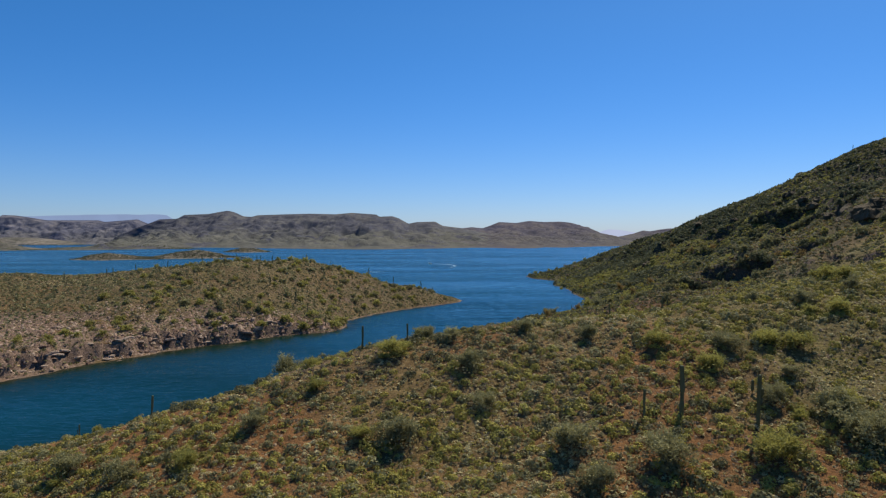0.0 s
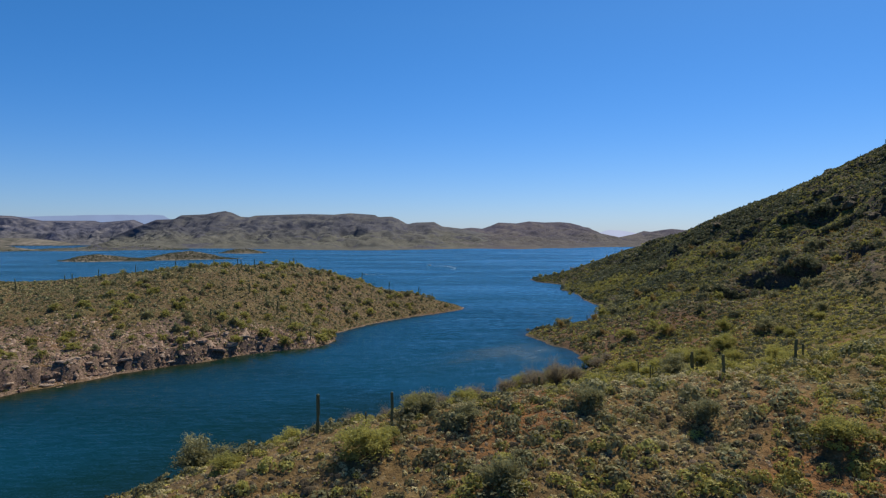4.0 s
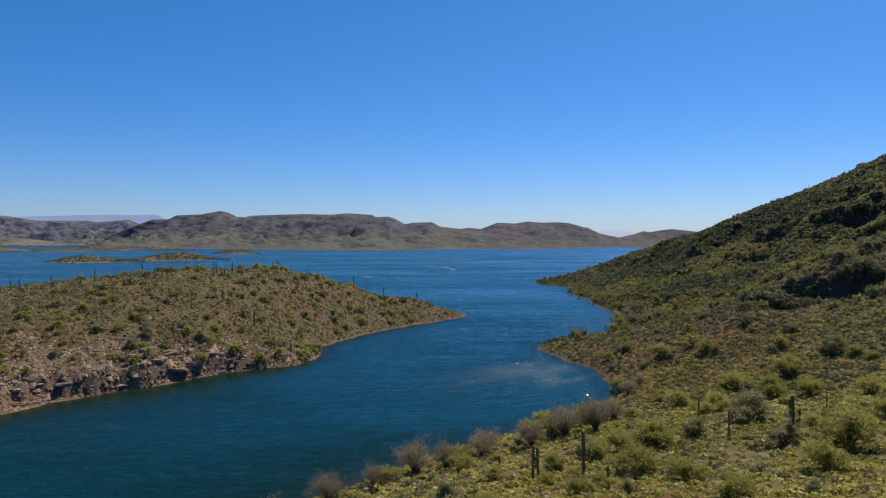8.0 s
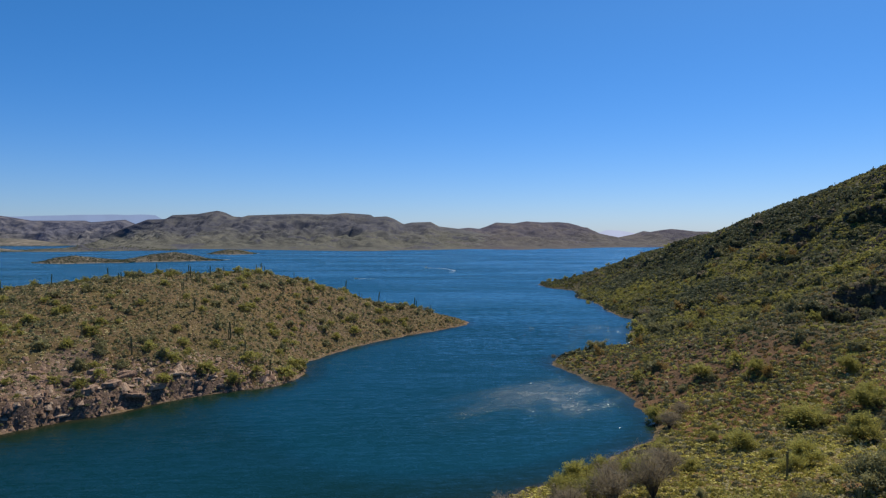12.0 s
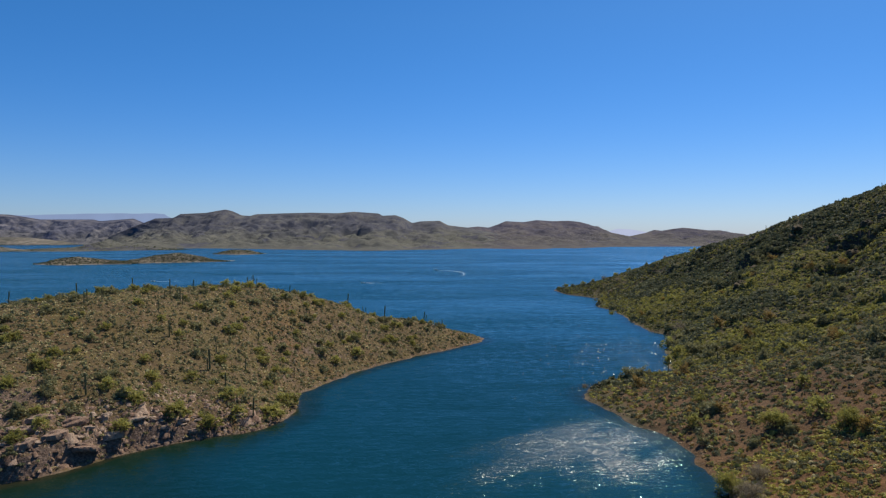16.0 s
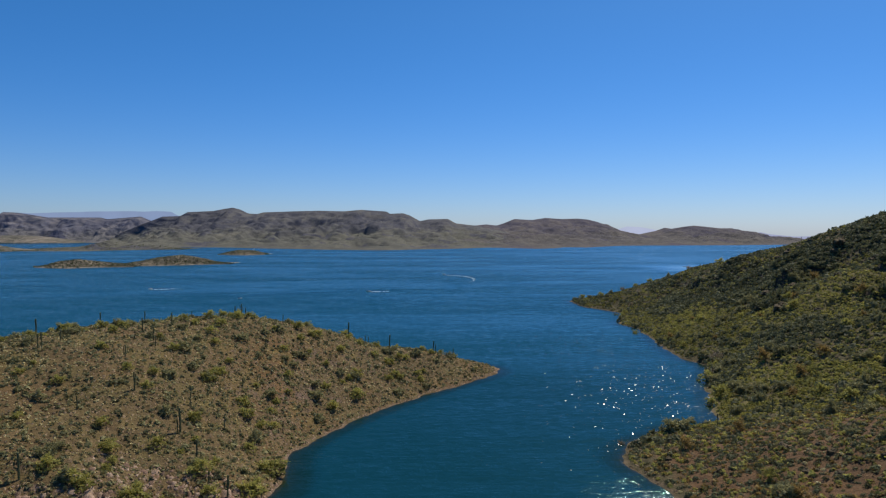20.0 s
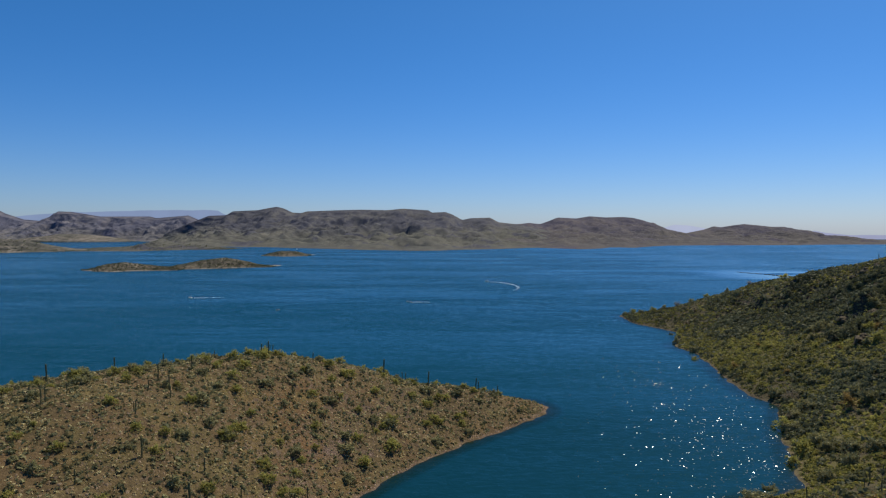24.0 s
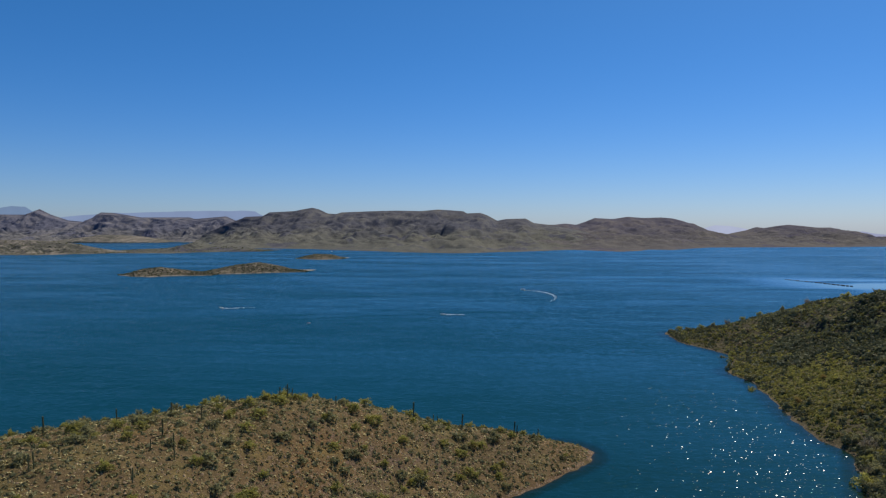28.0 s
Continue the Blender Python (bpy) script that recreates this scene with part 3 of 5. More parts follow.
ground.data.attributes.new("growth", "FLOAT", "POINT").data.foreach_set("value", np.maximum(np.maximum(green_belt(GX, GY), bench), lush).astype(np.float32).ravel())
tagged(ground, "dry red-brown desert soil with stones sloping down to the lake", "ground", kind="structure")


def height_at(x, y):
    """Ground height read back from the sheet."""
    i = np.clip(np.searchsorted(XS, x) - 1, 0, len(XS) - 2)
    j = np.clip(np.searchsorted(YS, y) - 1, 0, len(YS) - 2)
    u, v = (x - XS[i]) / (XS[i + 1] - XS[i]), (y - YS[j]) / (YS[j + 1] - YS[j])
    return (GZ[j, i] * (1 - u) + GZ[j, i + 1] * u) * (1 - v) + (GZ[j + 1, i] * (1 - u) + GZ[j + 1, i + 1] * u) * v


# ---- the lake ----
WX = axis_of((-5200, -1200, 500), (-1200, -400, 100), (-400, -130, 12), (-130, 140, 1.8), (140, 440, 12), (440, 840, 20), (840, 1200, 90), (1200, 5200, 500))
WY = axis_of((-1500, -100, 350), (-100, 100, 8), (100, 460, 1.8), (460, 760, 5), (760, 900, 14), (900, 1500, 20), (1500, 2000, 100), (2000, 5600, 300))
wx, wy = np.meshgrid(WX, WY)
bed = height_at(wx.ravel(), wy.ravel())
lake_mesh = sheet("lake", WX, WY, np.zeros(wx.shape), WATER)
# bed depth stretched and capped by place; larger values take a brighter colour
lake_mesh.attributes.new("depth", "FLOAT", "POINT").data.foreach_set("value", np.clip(np.minimum(-bed * (1 + 3.0 * np.clip((wy.ravel() - 215 + 1.1 * (wx.ravel() + 10)) / 130, 0, 1)), 8.6 + 3.4 * np.clip((wy.ravel() - 400) / 120, 0, 1)), 0, 12).astype(np.float32))
# a gust lies slantwise across the narrows, combed by the wind
down, across = 0.76 * (wx - 36) + 0.65 * (wy - 276), -0.65 * (wx - 36) + 0.76 * (wy - 276)
gust = np.exp(-((down / 44) ** 2 + (across / 22) ** 2)) 
gust = gust * np.clip(1 + 0.7 * fbm(wx, wy * 0.35, 8, 4, 91) + 0.8 * fbm(down * 0.22, across, 5, 3, 92), 0.25, 1.5)
breeze = 0.22 * np.clip((28 - wx + 0.08 * wy) / 60, 0, 1)
streaks = np.clip(1.05 + 1.8 * fbm(wx * 0.22, wy, 26, 3, 93), 0, 1)
still = np.exp(-(((wx - 515) / 200) ** 4 + ((wy - 1160) / 150) ** 4)) * streaks
lake_mesh.attributes.new("glint", "FLOAT", "POINT").data.foreach_set("value", np.clip(0.03 * gust + 0.9 * np.exp(-(((wx - 82) / 34) ** 2 + ((wy - 375) / 85) ** 2)) + 0.25 * np.exp(-(((wx - 75) / 45) ** 2 + ((wy - 470) / 90) ** 2)), 0, 1).astype(np.float32).ravel())
# mirror strength is painted on: weak to the left, stronger right and at mid-distance
lake_mesh.attributes.new("painted_sheen", "FLOAT", "POINT").data.foreach_set("value", (np.interp(wx / (np.maximum(wy, 0) + 60), (-0.36, -0.05, 0.1, 0.3), (0.28, 0.50, 0.76, 0.92)) * (1 + 0.45 * band(wy, 430, 900, 60) * np.clip((wx + 250) / 200, 0, 1) + 0.7 * still)).astype(np.float32).ravel())
lake_mesh.attributes.new("ruffle", "FLOAT", "POINT").data.foreach_set("value", ((1 + 1.06 * gust + breeze) * (1 - 0.98 * still)).astype(np.float32).ravel())
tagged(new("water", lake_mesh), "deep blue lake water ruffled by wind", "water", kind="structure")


# ---- far shores ----
def shape(t, power):
    """Rise from foot to crest: gentle foothills, then a steeper upper slope with a worn cap."""
    if power < 1:
        return t**power
    return np.interp(t, (0, 0.08, 0.45, 0.75, 0.93, 1.0), (0, 0.05, 0.30, 0.62, 0.95, 1.0))


def hills(name, label, skyline, y_crest, shore, mat, step=9.0, seed=5, wild=0.45, back=420, kind="structure", power=1.25, category="mountain", wander=30.0, beds_of=0.17):
    """A range whose crest follows the skyline (x, z) at y_crest and whose foot follows the shore (x, y)."""
    s = np.array(skyline, float)
    f = np.array(shore, float)
    xs = np.arange(s[0, 0], s[-1, 0] + step, step)
    crest = np.interp(xs, s[:, 0], s[:, 1])
    foot = np.minimum(np.interp(xs, f[:, 0], f[:, 1]) + fbm(xs, xs * 0, 160, 3, seed) * wander, y_crest - 22)
    rows = np.r_[np.linspace(-0.02, 1, 130), 1 + np.linspace(0.03, 1, 14) * 0.6]
    gx = np.repeat(xs[None], len(rows), 0)
    t = rows[:, None] * np.ones_like(gx)
    gy = np.where(t <= 1, foot + (y_crest - foot) * t, y_crest + (t - 1) / 0.6 * back)
    up = np.where(t <= 1, shape(np.clip(t, 0, 1), power), 1 - (np.maximum(t - 1, 0) / 0.6) ** 0.8)
    wide = np.sin(np.pi * np.clip(t, 0, 1)) ** 0.8
    span = (y_crest - foot.mean())
    ridged = 1 - 2 * np.abs(fbm(gx, gy * 0.7, span * 0.24, 6, seed + 3, 0.6))
    lumps = fbm(gx, gy, span * 0.13, 4, seed + 9, 0.6)
    z = crest * (up + wild * wide * (ridged - 0.72)) + crest * wide * lumps * 0.22 * wild
    z = z + fbm(gx, gy, 60, 3, seed + 20) * 0.10 * crest * np.clip(t * 4, 0, 1) * (t < 0.97)
    z = np.where(t < 1, np.minimum(z, crest * (0.50 + 0.47 * np.clip(t, 0, 1))), z)
    z = np.where(t < 0, -4, np.maximum(z, np.where(t < 1, 0.8 * np.clip(t * 30, 0, 1), -5)))
    if crest.max() > 45:
        # worn beds of harder rock: steps that run level along the slopes
        tall = 0.17 * crest.max()
        q = (z + fbm(gx, gy, 420, 4, seed + 31) * tall * 2.2) / tall
        part_way = q - np.floor(q)
        z = np.where((t > 0.03) & (t < 1), z + beds_of * tall * (np.clip((part_way - 0.62) * 4, 0, 1) - part_way) * np.clip(z / 30 - 0.3, 0, 1), z)
    nx, ny = gx.shape[1], gx.shape[0]
    me = sheet(name, np.arange(nx, dtype=float), np.arange(ny, dtype=float), z, mat)
    me.vertices.foreach_set("co", np.c_[gx.ravel(), gy.ravel(), z.ravel()].astype(np.float32).ravel())
    me.update()
    return tagged(new(name, me), label, category, kind=kind)


# OLIVE, BROWN and MAUVE have distance haze mixed into their slope colours
OLIVE = range_material("hazy_scrub_slope", (0.078, 0.080, 0.100), (0.098, 0.097, 0.106), (0.136, 0.128, 0.112), 420, lowland=(0.140, 0.135, 0.098))
BROWN = range_material("hazy_brown_slope", (0.070, 0.066, 0.090), (0.102, 0.092, 0.108), (0.146, 0.126, 0.114), 460, lowland=(0.124, 0.114, 0.094))
MAUVE = range_material("hazy_dry_slope", (0.122, 0.123, 0.160), (0.140, 0.138, 0.166), (0.180, 0.166, 0.166), 520, lowland=(0.168, 0.158, 0.134))
SAND = range_material("far_tan_slope", (0.075, 0.076, 0.062), (0.132, 0.122, 0.098), (0.25, 0.214, 0.172), 160)
ISLAND = range_material("island_slope", (0.062, 0.058, 0.045), (0.125, 0.110, 0.080), (0.24, 0.198, 0.146), 30, 1.0)

MAIN_SKYLINE = [(-1640, 40), (-1520, 92), (-1450, 118), (-1396, 139), (-1302, 142), (-1264, 163), (-1129, 169), (-1066, 181), (-1026, 187), (-988, 178), (-942, 156), (-896, 153), (-865, 162), (-696, 168), (-573, 171),
                (-437, 168), (-346, 176), (-211, 167), (-193, 155), (-122, 158), (-86, 146), (-32, 116), (12, 125), (116, 128), (160, 104), (260, 92), (420, 60), (560, 20)]
MAIN_SHORE = [(-1700, 3780), (-1500, 3640), (-1294, 3150), (-1084, 2720), (-912, 2726), (-702, 2673), (-567, 2551), (-345, 2395), (-153, 2260), (-70, 2316), (110, 2490), (219, 2640), (500, 2700)]
MESA_SKYLINE = [(-100, 60), (133, 100), (302, 98), (369, 105), (436, 98), (486, 115), (542, 138), (652, 132), (734, 145), (833, 138), (931, 141), (997, 135), (1062, 119), (1127, 90), (1192, 56), (1232, 40), (1290, 34), (1400, 20)]
MESA_SHORE = [(-100, 2700), (219, 2680), (379, 2470), (460, 2560), (520, 2711), (584, 2652), (807, 3000), (1144, 3064), (1500, 3150)]
RIGHT_SKYLINE = [(1080, 10), (1136, 19), (1262, 39), (1325, 52), (1388, 65), (1444, 84), (1488, 78), (1559, 90), (1621, 97), (1699, 90), (1776, 81), (1859, 81), (1899, 62), (1954, 65), (2007, 36), (2068, 20), (2153, 11), (2400, 6), (2700, 5)]
RIGHT_SHORE = [(1000, 3050), (1569, 3188), (2300, 3320), (2700, 3350)]
LEFT_SKYLINE = [(-3900, 130), (-3500, 150), (-3166, 164), (-2996, 163), (-2902, 198), (-2827, 163), (-2716, 127), (-2604, 117), (-2548, 145), (-2500, 176), (-2419, 173), (-2345, 162), (-2236, 144), (-1927, 144), (-1891, 134), (-1693, 150), (-1629, 123), (-1551, 98), (-1350, 60)]
LEFT_SHORE = [(-3900, 3700), (-2300, 3760), (-2060, 3800), (-2010, 3820), (-1850, 3900), (-1600, 3780), (-1300, 3300)]
LOW_SKYLINE = [(-2000, 42), (-1690, 41), (-1471, 38), (-1373, 33), (-1320, 26), (-1269, 16), (-1230, 7), (-1188, 0.7)]
LOW_SHORE = [(-2000, 1950), (-1406, 2020), (-1300, 2030), (-1240, 2110), (-1180, 2160)]
CLIFF_SKYLINE = [(-2460, 4), (-2360, 24), (-2260, 40), (-2120, 38), (-2000, 30), (-1900, 16), (-1820, 1.8)]
CLIFF_SHORE = [(-2460, 3600), (-2300, 3610), (-2100, 3640), (-1820, 3700)]
SPIT_SKYLINE = [(-1290, 1), (-1224, 5), (-1143, 7), (-1072, 22), (-1036, 36), (-992, 21), (-902, 12), (-823, 5), (-780, 1)]
SPIT_SHORE = [(-1290, 2200), (-1139, 2174), (-996, 2187), (-955, 2289), (-888, 2348), (-779, 2380)]
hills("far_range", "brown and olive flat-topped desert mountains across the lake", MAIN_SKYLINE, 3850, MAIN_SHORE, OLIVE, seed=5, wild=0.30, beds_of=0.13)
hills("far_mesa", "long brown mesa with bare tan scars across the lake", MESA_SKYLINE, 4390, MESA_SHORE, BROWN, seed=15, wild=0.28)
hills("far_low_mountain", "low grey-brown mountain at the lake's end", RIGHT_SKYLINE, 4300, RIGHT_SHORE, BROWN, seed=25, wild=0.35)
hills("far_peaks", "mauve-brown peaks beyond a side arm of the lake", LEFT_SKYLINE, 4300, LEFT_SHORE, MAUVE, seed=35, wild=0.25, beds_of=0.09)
hills("shore_hills", "low tan hills on the far shore", LOW_SKYLINE, 2250, LOW_SHORE, SAND, seed=45, step=6, back=160)
hills("shore_cliffs", "low tan cliffs along a side arm of the lake", CLIFF_SKYLINE, 3900, CLIFF_SHORE, SAND, seed=49, step=8, back=150, power=0.5, wild=0.25)
hills("spit", "low scrubby spit reaching into the lake", SPIT_SKYLINE, 2480, SPIT_SHORE, OLIVE, seed=55, step=6, back=120)


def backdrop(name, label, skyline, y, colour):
    """A pale mountain outline in the far distance; its haze is painted as a glowing colour."""
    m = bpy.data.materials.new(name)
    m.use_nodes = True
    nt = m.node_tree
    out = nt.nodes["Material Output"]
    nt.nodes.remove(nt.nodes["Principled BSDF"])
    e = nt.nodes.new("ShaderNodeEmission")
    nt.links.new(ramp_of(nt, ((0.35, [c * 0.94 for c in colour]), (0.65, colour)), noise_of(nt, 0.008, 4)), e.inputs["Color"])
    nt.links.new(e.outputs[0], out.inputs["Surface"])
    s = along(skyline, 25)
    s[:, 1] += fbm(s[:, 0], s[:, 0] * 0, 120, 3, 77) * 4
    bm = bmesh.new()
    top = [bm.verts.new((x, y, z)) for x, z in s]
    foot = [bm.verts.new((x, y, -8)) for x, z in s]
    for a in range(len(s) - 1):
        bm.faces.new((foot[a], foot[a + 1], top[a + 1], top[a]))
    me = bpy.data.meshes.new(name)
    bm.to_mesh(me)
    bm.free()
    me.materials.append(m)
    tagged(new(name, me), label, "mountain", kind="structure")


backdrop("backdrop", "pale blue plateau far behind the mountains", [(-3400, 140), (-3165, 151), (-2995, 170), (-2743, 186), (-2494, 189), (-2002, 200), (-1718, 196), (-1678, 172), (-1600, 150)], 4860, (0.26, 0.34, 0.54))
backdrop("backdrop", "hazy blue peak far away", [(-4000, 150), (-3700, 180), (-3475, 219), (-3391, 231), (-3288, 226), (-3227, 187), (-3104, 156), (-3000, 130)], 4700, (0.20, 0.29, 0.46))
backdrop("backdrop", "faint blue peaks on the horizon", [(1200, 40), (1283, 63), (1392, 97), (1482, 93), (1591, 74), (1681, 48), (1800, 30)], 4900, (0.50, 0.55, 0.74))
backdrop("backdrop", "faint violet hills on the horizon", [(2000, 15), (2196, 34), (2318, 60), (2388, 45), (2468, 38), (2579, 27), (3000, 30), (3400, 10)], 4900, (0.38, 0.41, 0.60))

# islands: an outline of two humps, and an islet further off
hills("island", "small scrub-covered rocky island in the lake", [(-612, 0.5), (-591, 8), (-563, 11.5), (-535, 8.5), (-498, 5), (-475, 4), (-462, 1)], 1290, [(-612, 1250), (-576, 1226), (-544, 1216), (-522, 1241), (-462, 1262)], ISLAND, step=2, seed=65, back=45, power=0.7, category="island", wild=0.3, wander=4)
hills("island", "low brown island with dry scrub in the lake", [(-512, 1), (-500, 4), (-468, 11), (-430, 15.5), (-408, 13), (-382, 8), (-366, 3), (-338, 0.7)], 1380, [(-512, 1292), (-490, 1285), (-455, 1292), (-414, 1312), (-386, 1338), (-338, 1360)], ISLAND, step=2, seed=75, back=50, power=0.7, category="island", wild=0.3, wander=4)
hills("island", "tiny rocky islet near the far shore", [(-512, 0.5), (-500, 5), (-471, 11), (-432, 10), (-408, 4), (-394, 0.5)], 1905, [(-512, 1870), (-446, 1825), (-385, 1870)], ISLAND, step=2, seed=85, back=50, power=0.7, category="island", wild=0.3, wander=4)

# ---- plants and stones ----
def part(name, bm, mat, parent=None, label=""):
    """A bmesh as one mesh object, under a thing or a part."""
    me = bpy.data.meshes.new(name)
    bm.to_mesh(me)
    bm.free()
    me.materials.append(mat)
    ob = new(name, me)
    if parent is not None:
        ob.parent = parent
    if label:
        ob["label"] = label
    return ob


def triangles(name, verts, faces, mat, tone=None):
    """A mesh from arrays of corners and triangles, with a tone for each face."""
    me = bpy.data.meshes.new(name)
    me.vertices.add(len(verts))
    me.vertices.foreach_set("co", np.asarray(verts, np.float32).ravel())
    me.loops.add(faces.size)
    me.loops.foreach_set("vertex_index", np.asarray(faces, np.int32).ravel())
    me.polygons.add(len(faces))
    me.polygons.foreach_set("loop_start", np.arange(0, faces.size, 3, dtype=np.int32))
    if tone is not None:
        me.attributes.new("tone", "FLOAT", "FACE").data.foreach_set("value", np.asarray(tone, np.float32))
    me.materials.append(mat)
    me.update(calc_edges=True)
    return me


def leaves(rng, centres, size, lean=0.5, slim=1.0, along_way=None):
    """A loose triangle at each centre, turned at random, or laid along a way."""
    n = len(centres)
    a, b = rng.normal(size=(n, 3)), rng.normal(size=(n, 3))
    a[:, 2] *= lean
    if along_way is not None:
        a = along_way + 0.9 * a
    a /= np.linalg.norm(a, axis=1)[:, None]
    b -= (a * b).sum(1)[:, None] * a
    b /= np.linalg.norm(b, axis=1)[:, None]
    s = size * rng.uniform(0.6, 1.3, (n, 1))
    v = np.stack([centres - 0.6 * s * a - 0.5 * slim * s * b, centres + 0.9 * s * a, centres - 0.4 * s * a + 0.7 * slim * s * b], 1)
    return v.reshape(-1, 3), np.arange(3 * n).reshape(-1, 3)


def dome(rng, count, size, high=0.8, loose=0.35):
    """A low round cushion, one metre in radius: leaves that lie over one another like a shell, with some sticking out."""
    d = rng.normal(size=(count, 3))
    d[:, 2] = np.abs(d[:, 2]) * 0.9
    d /= np.linalg.norm(d, axis=1)[:, None]
    lump = 1 + 0.25 * np.sin(3 * np.arctan2(d[:, 1], d[:, 0]) + rng.uniform(0, 6)) * (1 - d[:, 2])
    c = d * (rng.uniform(0.78, 1.0, count) * lump)[:, None] * (1, 1, high)
    out = d + loose * rng.normal(size=(count, 3))
    out /= np.linalg.norm(out, axis=1)[:, None]
    a = np.cross(out, rng.normal(size=(count, 3)))
    a /= np.linalg.norm(a, axis=1)[:, None]
    b = np.cross(out, a)
    s = size * rng.uniform(0.7, 1.25, (count, 1))
    v = np.stack([c - 0.6 * s * a - 0.5 * s * b, c + 0.9 * s * a, c - 0.3 * s * a + 0.8 * s * b], 1).reshape(-1, 3)
    v[:, 2] = np.maximum(v[:, 2], -0.05)
    return v, np.arange(3 * count).reshape(-1, 3)


def scatter(name, label, mat, shapes, places, sizes, tones, category="shrub", rng=None, tall=None):
    """Many small plants or stones as one piece of ground cover."""
    rng = rng or np.random.default_rng(1)
    pick = rng.integers(0, len(shapes), len(places))
    turn = rng.uniform(0, 2 * np.pi, len(places))
    tall = np.ones(len(places)) if tall is None else tall
    all_v, all_f, all_t, base = [], [], [], 0
    for k, (v, f) in enumerate(shapes):
        on = np.where(pick == k)[0]
        if not len(on):
            continue
        c, s = np.cos(turn[on])[:, None], np.sin(turn[on])[:, None]
        x, y = v[None, :, 0] * c - v[None, :, 1] * s, v[None, :, 0] * s + v[None, :, 1] * c
        w = np.stack([x, y, v[None, :, 2] * tall[on][:, None]], 2) * sizes[on][:, None, None] + places[on][:, None, :]
        all_v.append(w.reshape(-1, 3))
        all_f.append((f[None] + (np.arange(len(on)) * len(v))[:, None, None]).reshape(-1, 3) + base)
        all_t.append(np.repeat(tones[on], len(f)))
        base += len(on) * len(v)
    me = triangles(name, np.concatenate(all_v), np.concatenate(all_f), mat, np.concatenate(all_t))
    return tagged(new(name, me), label, category, kind="stuff")


def spread(rng, x0, x1, y0, y1, per_m2, keep=None, lowest=0.45):
    """Random places on dry ground in a rectangle."""
    n = int((x1 - x0) * (y1 - y0) * per_m2)
    x, y = rng.uniform(x0, x1, n), rng.uniform(y0, y1, n)
    z = height_at(x, y)
    on = z > lowest
    if keep is not None:
        on &= rng.uniform(0, 1, n) < keep(x, y)
    return np.c_[x, y, z][on]


def stone_shape(rng, flat=0.6):
    """An angular stone with eight to ten faces showing."""
    bm = bmesh.new()
    bmesh.ops.create_cone(bm, cap_ends=True, cap_tris=True, segments=5, radius1=1.0, radius2=0.6, depth=1.3)
    bmesh.ops.delete(bm, geom=[f for f in bm.faces if f.normal.z < -0.9], context="FACES")
    bmesh.ops.triangulate(bm, faces=bm.faces[:])
    v = np.array([p.co[:] for p in bm.verts])
    f = np.array([[p.index for p in q.verts] for q in bm.faces])
    bm.free()
    v = v * rng.uniform(0.7, 1.2, (len(v), 1)) * (1.15, 0.9, flat) + rng.normal(0, 0.08, v.shape)
    return v, f


def sunk(p, size, by):
    return p - np.c_[np.zeros(len(p)), np.zeros(len(p)), size * by]


rng = np.random.default_rng(7)
NEAR_DOMES = [dome(rng, 104, 0.23, 0.95) for _ in range(6)]
SMALL_DOMES = [dome(rng, 54, 0.31, 0.95) for _ in range(6)]
MID_DOMES = [dome(rng, 36, 0.41) for _ in range(6)]
FAR_DOMES = [dome(rng, 11, 0.74) for _ in range(6)]
GRASS = [dome(rng, 6, 0.85, 0.8, 0.8) for _ in range(5)]
STONES = [stone_shape(rng, f) for f in (0.5, 0.65, 0.8, 0.6)]


def clump(x, y, size, seed, low, high):
    """Between 0 and 1: how densely a kind grows, in drifts."""
    return np.clip((fbm(x, y, size, 3, seed) + 0.5 - low) / (high - low), 0, 1)


def sizes_of(n, a, b):
    return a + (b - a) * rng.beta(1.6, 2.6, n)


def zone(label, where, kinds):
    for name, what, mat, shapes, per, keep, a, b, seed in kinds:
        p = spread(rng, *where, per, keep)
        s = sizes_of(len(p), a, b)
        tone = np.clip(0.5 + 0.9 * fbm(p[:, 0], p[:, 1], 22, 2, seed) + rng.normal(0, 0.2, len(p)), 0, 1)
        scatter(name, f"{what} {label}", mat, shapes, sunk(p, s, 0.08), s, tone, rng=rng, tall=rng.uniform(0.75, 1.25, len(p)))


def in_view(x, y):
    return (np.abs(x - 4) < 0.70 * y + 6).astype(float)


def on_hill(x, y):
    return ((x > 0.10 * y + 12) & (x < 0.72 * y + 12) & (x < np.interp(y, (470, 520, 600, 700), (360, 275, 250, 215)))).astype(float)


def on_peninsula(x, y):
    rocky = band(x, -185, -40, 16) * band(y, 150, 300, 12) * np.clip((np.where(x < -80, 14, 8) - height_at(x, y)) / 4, 0, 1)
    return (x < 0.10 * y - 5) * (1 - 0.5 * rocky)


